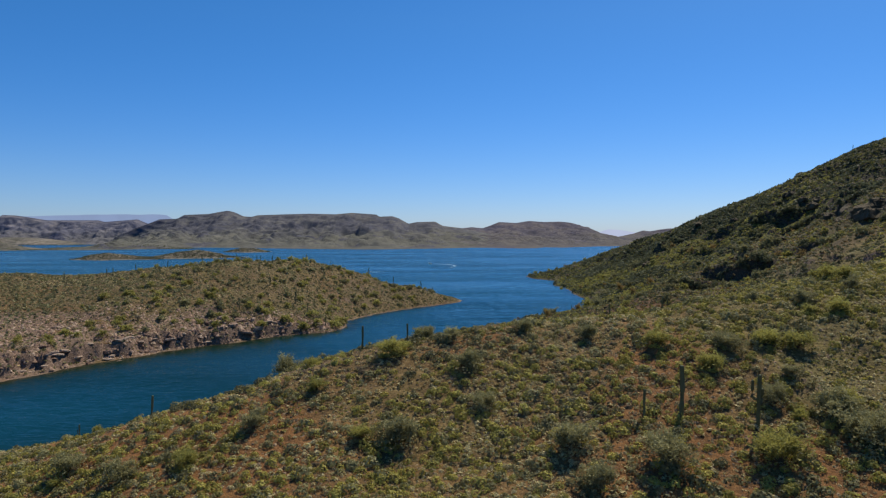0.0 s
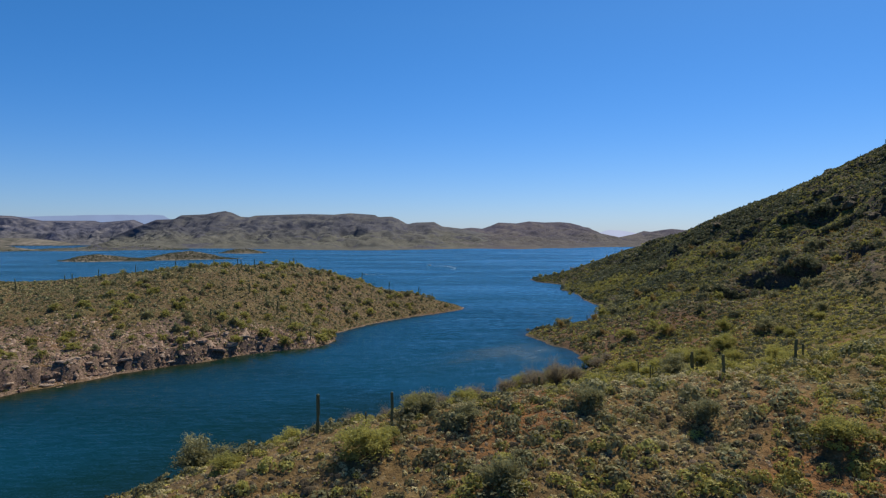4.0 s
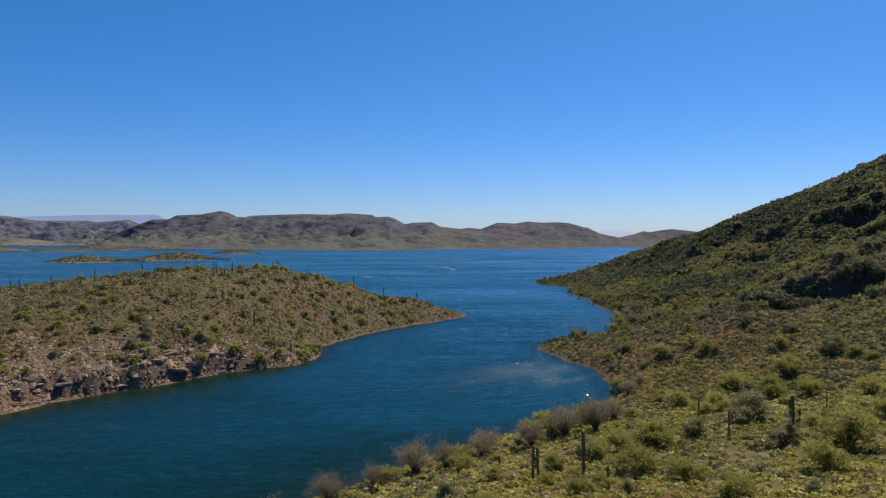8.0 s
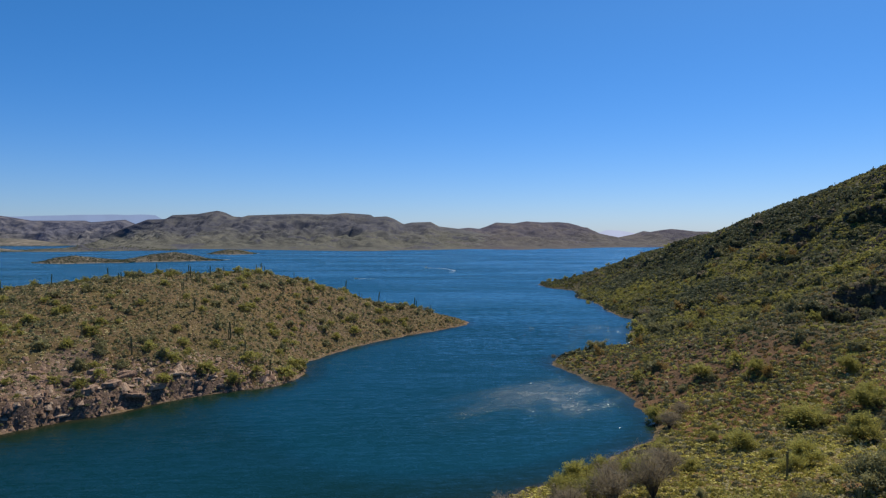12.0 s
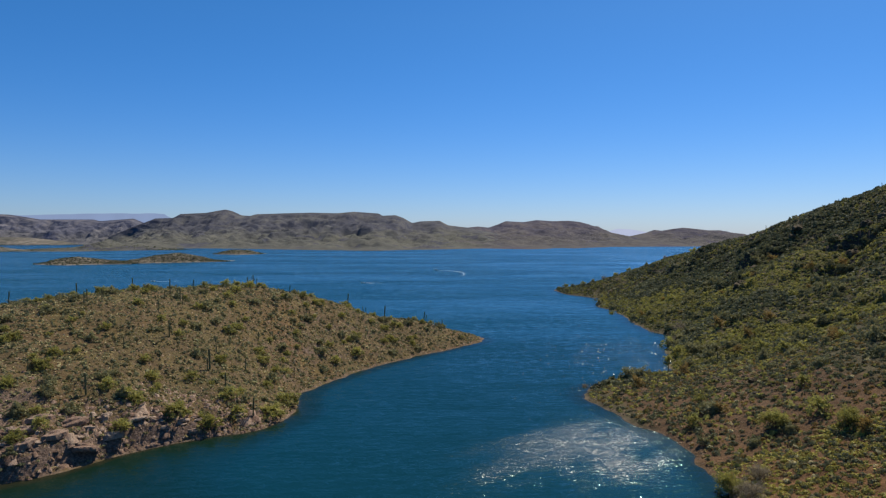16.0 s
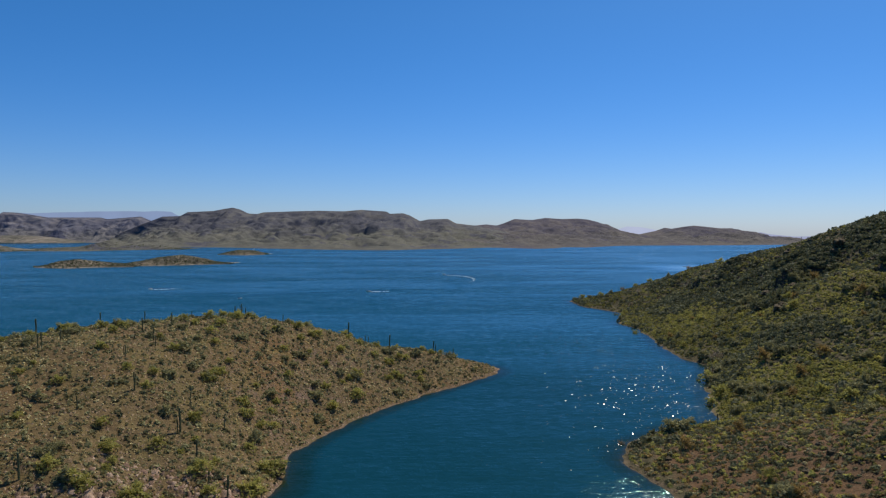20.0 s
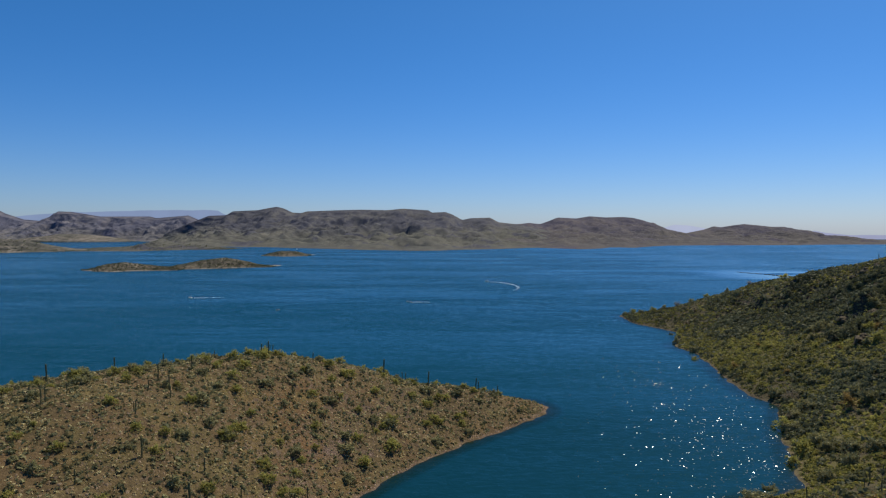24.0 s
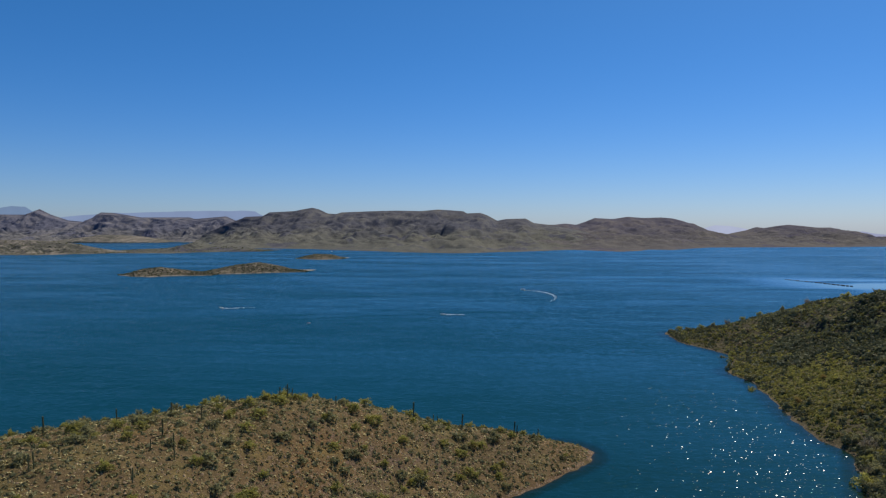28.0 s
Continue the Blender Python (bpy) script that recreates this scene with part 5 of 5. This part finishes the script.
def saguaro(label, tall, arms=(), radius=0.17):
    """arms: turn in degrees, height of the joint, reach, height of the tip."""
    top = new("saguaro_cactus")
    bm = bmesh.new()
    ribbed(bm, [(0, 0, -0.2), (0.01, 0, tall * 0.25), (0.02, 0.01, tall * 0.55), (0.0, 0.02, tall * 0.85), (0, 0.02, tall - radius)], radius)
    part("trunk", bm, CACTUS, top)
    for turn, joint, reach, tip in arms:
        c, s = math.cos(radians(turn)), math.sin(radians(turn))
        bm = bmesh.new()
        ribbed(bm, [(0, 0, joint), (c * reach * 0.6, s * reach * 0.6, joint + 0.04), (c * reach, s * reach, joint + 0.28), (c * reach, s * reach, (joint + tip) / 2 + 0.1), (c * reach * 0.97, s * reach * 0.97, tip)], radius * 0.72, 9)
        part("arm", bm, CACTUS, top)
    return tagged(top, label, "cactus", "saguaros round the lake")


COLUMNS = [saguaro("tall grey-green saguaro cactus, a bare ribbed column", 1.0, radius=0.046), saguaro("young saguaro cactus, a short ribbed column", 1.0, radius=0.075)]
ARMED = [saguaro("saguaro cactus with two upturned arms close to its trunk", 5.0, ((20, 2.6, 0.62, 4.3), (-100, 2.2, 0.64, 3.4)), 0.20),
         saguaro("old saguaro cactus with four upturned arms", 5.6, ((0, 1.9, 0.82, 3.2), (175, 2.0, 0.78, 3.1), (70, 2.4, 0.62, 4.5), (-80, 2.1, 0.66, 2.9)), 0.22),
         saguaro("saguaro cactus with one short arm", 4.2, ((150, 1.7, 0.6, 2.7),), 0.19)]
NEAR_CACTI = [(22.5, 66.3, 2.9, 0), (25.9, 65.7, 5.1, 0), (32.1, 62.9, 5.0, 2), (-6.7, 89.1, 3.1, 0), (-0.9, 87.2, 2.5, 0), (-2.9, 88.4, 0.9, 1), (25.9, 90.2, 1.8, 1), (34.9, 95.6, 1.9, 1), (35.8, 96.0, 1.4, 1), (-10.8, 92.0, 0.8, 1), (-33.5, 89.0, 3.2, 0), (-43.0, 90.0, 1.9, 4), (-20.5, 90.5, 0.9, 1)]
BENCH_CACTI = [(13.2, 163.7, 2.7, 0), (17.1, 160.0, 4.6, 4), (17.9, 160.5, 4.3, 4), (23.5, 158.7, 5.7, 3), (24.4, 150.7, 2.3, 1), (51.7, 189.4, 3.6, 0), (46.7, 167.2, 4.1, 2), (52.4, 160.4, 6.2, 2), (71.0, 183.1, 2.5, 4), (13.5, 188.1, 1.5, 1),
               (-8.1, 157.7, 2.6, 0), (-10.2, 144.3, 3.0, 1), (78.7, 341.8, 3.3, 0), (94.8, 340.5, 3.3, 0), (98.6, 351.8, 3.9, 0), (104.0, 355.7, 2.5, 0), (108.0, 352.5, 2.5, 4), (95.3, 348.4, 2.4, 0)]
RIDGE_CACTI = [(-107.6, 354.8, 4.6, 0), (-91.3, 357.8, 3.8, 0), (-83.4, 369.0, 3.6, 0), (-77.9, 353.9, 3.9, 0), (-73.4, 350.2, 3.8, 4), (-77.1, 346.9, 2.5, 0), (-91.6, 337.1, 2.9, 0), (-93.9, 330.9, 3.6, 0), (-74.9, 335.0, 2.5, 0), (-74.8, 367.7, 3.9, 4),
               (-72.8, 379.0, 2.4, 0), (-62.5, 391.0, 3.6, 0), (-60.6, 392.0, 4.2, 2), (-59.4, 392.5, 3.0, 0), (-47.7, 396.1, 3.2, 0), (-40.8, 402.7, 2.2, 0), (-26.8, 407.8, 5.1, 0), (-21.6, 416.0, 2.9, 0), (-12.7, 417.4, 5.3, 0), (-25.8, 377.5, 2.6, 0)]
POINT_CACTI = [(-48.1, 371.8, 2.6, 0), (3.6, 420.8, 4.7, 0), (4.5, 421.3, 3.6, 0), (11.4, 427.4, 3.7, 0), (-37.6, 379.7, 3.0, 2), (-20.5, 417.0, 2.8, 0), (-131, 330, 3.6, 0), (-138, 322, 4.4, 0), (-140.5, 321, 4.2, 0), (-119, 338, 3.8, 0), (-148, 300, 3.2, 4), (-155, 312, 4.0, 0)]
SLOPE_CACTI = [(-66.6, 321.5, 4.4, 2), (-53.5, 313.9, 5.7, 0), (-53.9, 313.4, 3.4, 0), (-46.7, 324.1, 3.3, 0), (-37.8, 295.2, 5.1, 2), (-35.6, 336.6, 3.2, 0), (-71.3, 284.0, 4.9, 4), (-46.9, 304.6, 4.0, 0), (-73.7, 309.3, 3.0, 0), (-55.6, 327.0, 3.0, 0),
               (-48.0, 345.3, 2.7, 0), (-55.8, 336.6, 2.2, 0), (-66.3, 275.8, 2.8, 4), (-86.9, 289.7, 2.9, 0), (-84.5, 292.1, 2.2, 0), (-81.0, 282.9, 1.8, 0), (-41.9, 296.9, 2.6, 0), (-71.4, 346.3, 3.0, 0), (-74.3, 334.4, 3.2, 0), (-93.3, 331.7, 3.7, 0)]
HILL_CACTI = [(306, 470, 4.5, 0), (277, 498, 3.7, 0), (256, 502, 3.2, 0), (238, 512, 3.0, 0), (221, 560, 3.4, 0), (218, 600, 3.2, 0), (196, 646, 2.8, 0), (165, 668, 2.6, 0), (300, 486, 3.4, 0), (150, 470, 3.5, 0), (180, 400, 3.8, 0), (128, 305, 3.4, 0), (150, 330, 4.0, 2)]
used = set()
for x, y, tall, k in NEAR_CACTI + BENCH_CACTI + RIDGE_CACTI + POINT_CACTI + SLOPE_CACTI + HILL_CACTI:
    ob = (COLUMNS + ARMED)[k]
    size = tall / (1.0, 1.0, 5.0, 5.6, 4.2)[k]
    z = float(height_at(np.array([x]), np.array([y]))[0])
    m = pose(x, y, z, rng.uniform(-2, 2), rng.uniform(-2, 2), rng.uniform(0, 360) if k != 3 else 10)
    made = ob if k not in used else copy_thing(ob, m)
    used.add(k)
    made.matrix_basis = m @ Matrix.Diagonal((size, size, size, 1))


# ---- rock outcrops and boulders ----
def block_shape():
    bm = bmesh.new()
    bmesh.ops.create_cube(bm, size=2.0)
    bmesh.ops.subdivide_edges(bm, edges=bm.edges[:], cuts=1, use_grid_fill=True)
    bmesh.ops.triangulate(bm, faces=bm.faces[:])
    bm.verts.ensure_lookup_table()
    out = [v.co[:] for v in bm.verts], [[v.index for v in f.verts] for f in bm.faces]
    bm.free()
    return out


BLOCK = block_shape()


def outcrop(label, seed, mat, cat="rock outcrop", group=""):
    """A broken mass of rock two metres across before it is sized: angular blocks between cracks, stepped like ledges."""
    r = np.random.default_rng(seed)
    bm = bmesh.new()
    for n in range(30):
        turn, far = r.uniform(0, 6.28), math.sqrt(r.uniform(0, 0.85)) * min(1.0, n / 8)
        cx, cy = far * math.cos(turn), far * math.sin(turn)
        high = (1.05 - 0.75 * far) * r.uniform(0.65, 1.1)
        wide, deep = r.uniform(0.16, 0.42), r.uniform(0.16, 0.34)
        tilt = Matrix.Rotation(r.normal(0, 0.16), 3, "X") @ Matrix.Rotation(r.normal(0, 0.16), 3, "Y") @ Matrix.Rotation(0.5 + r.normal(0, 0.35), 3, "Z")
        made = []
        for co in BLOCK[0]:
            shrink = 1 - 0.14 * max(co[2], 0)
            p = Vector((co[0] * wide * shrink, co[1] * deep * shrink, co[2] * (high + 0.6) / 2)) + Vector(r.normal(0, 0.045, 3).tolist())
            made.append(bm.verts.new(tilt @ p + Vector((cx, cy, (high - 0.6) / 2))))
        for f in BLOCK[1]:
            bm.faces.new([made[k] for k in f])
    ob = part("rock_outcrop", bm, mat)
    # weld the blocks into one mass
    fuse = ob.modifiers.new("fuse", "REMESH")
    fuse.mode, fuse.voxel_size, fuse.use_smooth_shade = "VOXEL", 0.095, False
    graph = bpy.context.evaluated_depsgraph_get()
    whole = bpy.data.meshes.new_from_object(ob.evaluated_get(graph))
    ob.modifiers.clear()
    ob.data = whole
    return tagged(ob, label, cat, group)


def set_out(makers, places, lift=0.1):
    """Places rocks: x, y, height; each is wider than it is tall and part sunk into the slope."""
    used = set()
    for n, (x, y, tall) in enumerate(places):
        z = float(height_at(np.array([x]), np.array([y]))[0])
        k = n % len(makers)
        m = pose(x, y, z + lift * tall, rng.uniform(-10, 10), rng.uniform(-10, 10), rng.uniform(20, 75) + 180 * (n % 2))
        made = makers[k] if k not in used else copy_thing(makers[k], m)
        used.add(k)
        made.matrix_basis = m @ Matrix.Diagonal((tall * rng.uniform(1.1, 1.9), tall * rng.uniform(0.7, 1.0), tall * rng.uniform(0.6, 0.8), 1))


BANK = [outcrop("pinkish-brown layered rock ledge at the water's edge", 400 + k, CLIFF, group="rock along the bank") for k in range(5)]
DARK_ROCK = [outcrop("dark brown craggy outcrop on the hillside", 420 + k, DARK_CLIFF, group="outcrops on the hill") for k in range(5)]
BANK_ROCKS = [(-95.5, 227.0, 3.6), (-103.0, 221.5, 2.6), (-91.0, 242.0, 3.0), (-73.0, 264.5, 4.4), (-62.5, 276.0, 3.6), (-80.5, 256.5, 3.2), (-75.5, 262.0, 3.6), (-65.5, 270.5, 4.2), (-48.5, 286.5, 2.6), (-37.8, 293.5, 1.8),
              (-93.6, 239.8, 2.8), (-85.5, 250.5, 2.6), (-55.5, 280.5, 2.6), (-69.8, 268.5, 4.0), (-58.5, 282.5, 2.4), (-43.0, 290.5, 1.6), (-109, 213, 2.2), (-83, 263, 2.4), (-98, 236, 2.0), (-78, 268, 2.2)]
HILL_ROCKS = [(57.1, 318, 1.8), (63.6, 305, 1.8), (74.5, 319.2, 2.2), (77.1, 296.1, 2.0), (80.5, 290, 2.0), (79.3, 309.5, 2.4), (89.4, 289.7, 2.4), (107.2, 317.6, 3.0), (96.2, 311.5, 2.4), (66, 312, 1.6), (85, 300, 1.8),
              (165, 480, 9), (161, 484, 7), (206, 545, 6), (201, 453.5, 7), (216, 513, 7), (212, 448, 7), (182, 495, 5), (199, 438, 6), (160, 579, 4),
              (157.9, 461.6, 6.5), (149.7, 361.8, 4.5), (162.4, 349.3, 5.5), (230.3, 462.1, 7.5), (239.2, 428.8, 9), (227.5, 384.1, 8), (256.3, 398.1, 9), (197.6, 291.0, 14), (206, 303, 15), (213.5, 331.4, 13), (170, 336, 9), (177, 334, 10), (185, 333, 9), (213.3, 537.8, 5), (213.3, 476.7, 5.5),
              (264.8, 380.8, 9), (166, 338, 5), (161.1, 309.7, 5), (173.1, 502.9, 5), (139.2, 322.6, 2.6), (232.1, 403.6, 6), (180.1, 444.7, 3.6), (161.1, 437.4, 3), (211.5, 479.2, 5), (182.1, 458.0, 4), (190, 300, 6), (247, 412, 7), (222, 395, 6)]
set_out(BANK, [(x, y, 0.36 * h) for x, y, h in BANK_ROCKS] + [(x - 3 + 2 * math.sin(x), y + 3, 0.36 * h) for x, y, h in BANK_ROCKS], 0.0)
set_out(DARK_ROCK, [(x, y, 0.48 * h) for x, y, h in HILL_ROCKS] + [(x + 6 * math.sin(y), y + 5 * math.cos(x), 0.34 * h) for x, y, h in HILL_ROCKS], -0.1)


def boulder(label, seed):
    r = np.random.default_rng(seed)
    bm = bmesh.new()
    bmesh.ops.create_icosphere(bm, subdivisions=2, radius=1.0)
    cuts = [Vector(r.normal(size=3).tolist()).normalized() for _ in range(9)]
    depth = r.uniform(0.55, 0.85, 9)
    for v in bm.verts:
        for c, d in zip(cuts, depth):
            over = v.co.dot(c) - d
            if over > 0:
                v.co -= c * over
        v.co += Vector(r.normal(0, 0.02, 3).tolist())
        v.co.z *= 0.7
    ob = part("boulder", bm, CLIFF)
    return tagged(ob, label, "boulder", "boulders on the bank")


BOULDERS = [boulder("brown angular boulder on the rocky bank", 300 + k) for k in range(5)]
spots = []
for at in along([(-126, 190), (-110, 206), (-101, 221), (-88, 243), (-76, 257), (-64, 269), (-57, 280), (-46, 287), (-38, 293)], 2.6):
    x, y = at[0] - rng.uniform(0.2, 5.5), at[1] + rng.uniform(0.2, 4.0)
    if height_at(np.array([x]), np.array([y]))[0] > 0.1:
        spots.append((x, y, rng.uniform(0.5, 1.3)))
set_out(BOULDERS, spots)


# ---- scrub on the islands and the far shores ----
def far_scrub(names, share, a, b, label):
    """Low bushes at random corners of the far land."""
    found = []
    for ob in scene.objects:
        if ob.type == "MESH" and ob.name.split(".")[0] in names:
            co = np.empty(len(ob.data.vertices) * 3, np.float32)
            ob.data.vertices.foreach_get("co", co)
            co = co.reshape(-1, 3)
            co = co[(co[:, 2] > 0.7) & (co[:, 1] < co[:, 1].max() - 10)]
            found.append(co[rng.uniform(0, 1, len(co)) < share])
    p = np.concatenate(found) + rng.normal(0, 0.8, (sum(len(f) for f in found), 3)) * (1, 1, 0)
    s = sizes_of(len(p), a, b)
    scatter("far_scrub", label, CREOSOTE, FAR_DOMES, sunk(p, s, 0.2), s, rng.uniform(0, 0.7, len(p)), rng=rng)


far_scrub(("island",), 0.085, 0.7, 2.0, "dark scrub dotted over the islands")
far_scrub(("spit", "shore_hills"), 0.06, 1.2, 3.2, "dark scrub dotted over the far shore")

# ---- boats and floats on the lake ----
WHITE = plain("boat_white", (0.8, 0.8, 0.78), 0.3, vary=0.05)
GLASS = plain("tinted_glass", (0.03, 0.04, 0.05), 0.1)
FOAM = plain("foam", (0.75, 0.80, 0.84), 0.7, scale=0.4, vary=0.2)
FLOAT = plain("weathered_float", (0.09, 0.08, 0.07), 0.8)
DARK = plain("engine_black", (0.02, 0.02, 0.022), 0.4)


def box(bm, x0, x1, y0, y1, z0, z1, nose=0.0):
    """A block whose front (+x) narrows by nose."""
    c = [(x0, y0, z0), (x1, y0 * (1 - nose), z0), (x1, y1 * (1 - nose), z0), (x0, y1, z0), (x0, y0, z1), (x1, y0 * (1 - nose), z1), (x1, y1 * (1 - nose), z1), (x0, y1, z1)]
    v = [bm.verts.new(p) for p in c]
    for f in ((0, 3, 2, 1), (4, 5, 6, 7), (0, 1, 5, 4), (1, 2, 6, 5), (2, 3, 7, 6), (3, 0, 4, 7)):
        bm.faces.new([v[k] for k in f])
    bmesh.ops.bevel(bm, geom=bm.edges[:], offset=0.05, segments=1, affect="EDGES")


def motor_boat(label, x, y, heading, size=1.0, roof=True):
    """A small motor boat, bow to +x."""
    top = new("motor_boat")
    bm = bmesh.new()
    rings = []
    for at, w, keel, side in ((-3.4, 1.15, -0.25, 0.75), (-1.5, 1.25, -0.35, 0.8), (1.0, 1.15, -0.3, 0.9), (2.6, 0.7, -0.1, 1.05), (3.7, 0.05, 0.5, 1.2)):
        rings.append([bm.verts.new(p) for p in ((at, -w, side), (at, -w * 0.85, 0.1), (at, 0, keel), (at, w * 0.85, 0.1), (at, w, side))])
    for a, b in zip(rings, rings[1:]):
        for k in range(4):
            bm.faces.new((a[k], b[k], b[k + 1], a[k + 1]))
        bm.faces.new((a[0], a[4], b[4], b[0]))
    bm.faces.new(rings[0])
    bmesh.ops.recalc_face_normals(bm, faces=bm.faces[:])
    part("hull", bm, WHITE, top)
    bm = bmesh.new()
    box(bm, 0.3, 0.9, -0.95, 0.95, 0.85, 1.45, 0.15)
    part("windscreen", bm, GLASS, top)
    bm = bmesh.new()
    box(bm, -3.9, -3.4, -0.3, 0.3, 0.1, 1.1)
    part("outboard_engine", bm, DARK, top)
    for side in (-0.5, 0.5):
        bm = bmesh.new()
        box(bm, -1.2, -0.5, side - 0.3, side + 0.3, 0.8, 1.25)
        part("seat", bm, WHITE, top)
    if roof:
        bm = bmesh.new()
        box(bm, -1.9, 0.7, -1.05, 1.05, 2.3, 2.42)
        part("roof", bm, WHITE, top)
        for px, py in ((-1.7, -0.95), (-1.7, 0.95), (0.5, -0.95), (0.5, 0.95)):
            bm = bmesh.new()
            stick(bm, (px, py, 0.8), (px, py, 2.32), 0.04, 0.04, 6)
            part("roof_post", bm, DARK, top)
    top.matrix_basis = pose(x, y, 0.05, 0, -3, heading) @ Matrix.Diagonal((size, size, size, 1))
    tagged(top, label, "boat", "boats on the lake")


def jet_ski(label, x, y, heading):
    top = new("jet_ski")
    bm = bmesh.new()
    box(bm, -1.5, 1.6, -0.55, 0.55, -0.1, 0.55, 0.6)
    part("hull", bm, WHITE, top)
    bm = bmesh.new()
    box(bm, -1.2, 0.2, -0.25, 0.25, 0.55, 0.95)
    part("seat", bm, DARK, top)
    bm = bmesh.new()
    stick(bm, (0.5, -0.4, 1.1), (0.5, 0.4, 1.1), 0.04, 0.04)
    stick(bm, (0.7, 0, 0.5), (0.5, 0, 1.1), 0.08, 0.05)
    part("handlebar", bm, DARK, top)
    top.matrix_basis = pose(x, y, 0.05, 0, -4, heading)
    tagged(top, label, "jet ski", "boats on the lake")


def wake(label, line, w0, w1, broken=0.15):
    """Broken foam behind a boat: loose flat patches along a line that widens and thins out."""
    p = along(line, 0.7)
    r = np.random.default_rng(len(p))
    bm = bmesh.new()
    for n, (x, y) in enumerate(p):
        u = n / len(p)
        for _ in range(3):
            if r.uniform() < broken + 0.9 * u:
                continue
            w = w0 + (w1 - w0) * u
            cx, cy = x + r.normal(0, w * 0.5), y + r.normal(0, w * 0.5)
            a = r.uniform(0.25, 0.8) * (1.2 - 0.7 * u)
            ring = [bm.verts.new((cx + a * 1.5 * math.cos(k) * r.uniform(0.6, 1), cy + a * math.sin(k) * r.uniform(0.6, 1), 0.05 + 0.002 * (n % 9))) for k in (0, 1.05, 2.1, 3.14, 4.2, 5.25)]
            bm.faces.new(ring)
    ob = part("wake", bm, FOAM)
    tagged(ob, label, "wake", kind="stuff")


motor_boat("white motor boat with a roof turning on the open lake", 24, 1040, 150, 0.75)
motor_boat("white speedboat running across the lake", -262, 825, 160, 0.7, False)
motor_boat("small white motor boat crossing the lake", -52, 796, 175, 0.65, False)
motor_boat("white motor boat near the far shore", -560, 2420, 180, 1.0)
motor_boat("white motor boat far across the lake", -505, 2050, 190, 1.0)
jet_ski("small jet ski resting on the open lake", -152, 730, 30)
wake("white foam trail curving behind a turning boat", [(27, 1038), (40, 1030), (50, 1010), (56, 985), (57, 955), (52, 925), (42, 895), (25, 862)], 0.6, 2.6, 0.35)
wake("white foam trail behind a speedboat", [(-259, 825), (-248, 829), (-230, 833)], 0.9, 1.6)
wake("white foam trail behind a small boat", [(-49, 796), (-42, 796.5), (-30, 797)], 0.8, 1.4)



def ripple(label, line, high):
    """A long low swell left by a boat, a gentle ridge of water along a line."""
    p = along(line, 6.0)
    way = np.gradient(p, axis=0)
    way /= np.linalg.norm(way, axis=1)[:, None]
    side = np.c_[-way[:, 1], way[:, 0]]
    rows = []
    for off, z in ((-3.2, 0.01), (-1.8, 0.3), (-1.0, 1.0), (0.0, 0.35), (1.0, 0.9), (1.8, 0.25), (3.2, 0.01)):
        fade = np.sin(np.pi * np.linspace(0.03, 0.97, len(p))) ** 0.6
        rows.append(np.c_[p + side * off, 0.02 + z * high * fade])
    n, k = len(p), len(rows)
    v = np.concatenate(rows)
    i = (np.arange(k - 1)[:, None] * n + np.arange(n - 1)[None]).ravel()
    f = np.vstack([np.c_[i, i + 1, i + n + 1], np.c_[i, i + n + 1, i + n]])
    me = triangles("ripple", v, f, WATER)
    me.attributes.new("depth", "FLOAT", "POINT").data.foreach_set("value", np.full(len(v), 12, np.float32))
    me.attributes.new("ruffle", "FLOAT", "POINT").data.foreach_set("value", np.ones(len(v), np.float32))
    me.attributes.new("painted_sheen", "FLOAT", "POINT").data.foreach_set("value", np.full(len(v), 0.5, np.float32))
    tagged(new("ripple", me), label, "wake", kind="stuff")


ripple("long curved ripple left by a turning boat", [(39, 1000), (42, 940), (38, 880), (31, 812), (18, 755), (0, 694)], 0.30)
ripple("long straight ripple behind a passing boat", [(-240, 866), (-145, 901), (-66, 931), (30, 955)], 0.25)
ripple("faint ripple across the open lake", [(-190, 745), (-120, 779), (-64, 800), (0, 822)], 0.25)

line = new("float_line")
for n, (x, y) in enumerate(along([(412, 1250), (420, 1222), (431, 1195), (440, 1160), (447, 1134)], 5.5)):
    bm = bmesh.new()
    box(bm, -2.2, 2.2, -0.8, 0.8, -0.3, 0.55)
    f = part("float", bm, FLOAT, line)
    f.matrix_basis = pose(x + 1.3 * math.sin(n * 2.1), y, 0, 0, 0, 107 + 14 * math.sin(n * 1.7)) @ Matrix.Diagonal((0.55 + 0.6 * abs(math.sin(n * 5.3)), 1, 0.8 + 0.9 * abs(math.sin(n * 3.1)), 1))
tagged(line, "dark line of weathered floats on the lake", "float line")
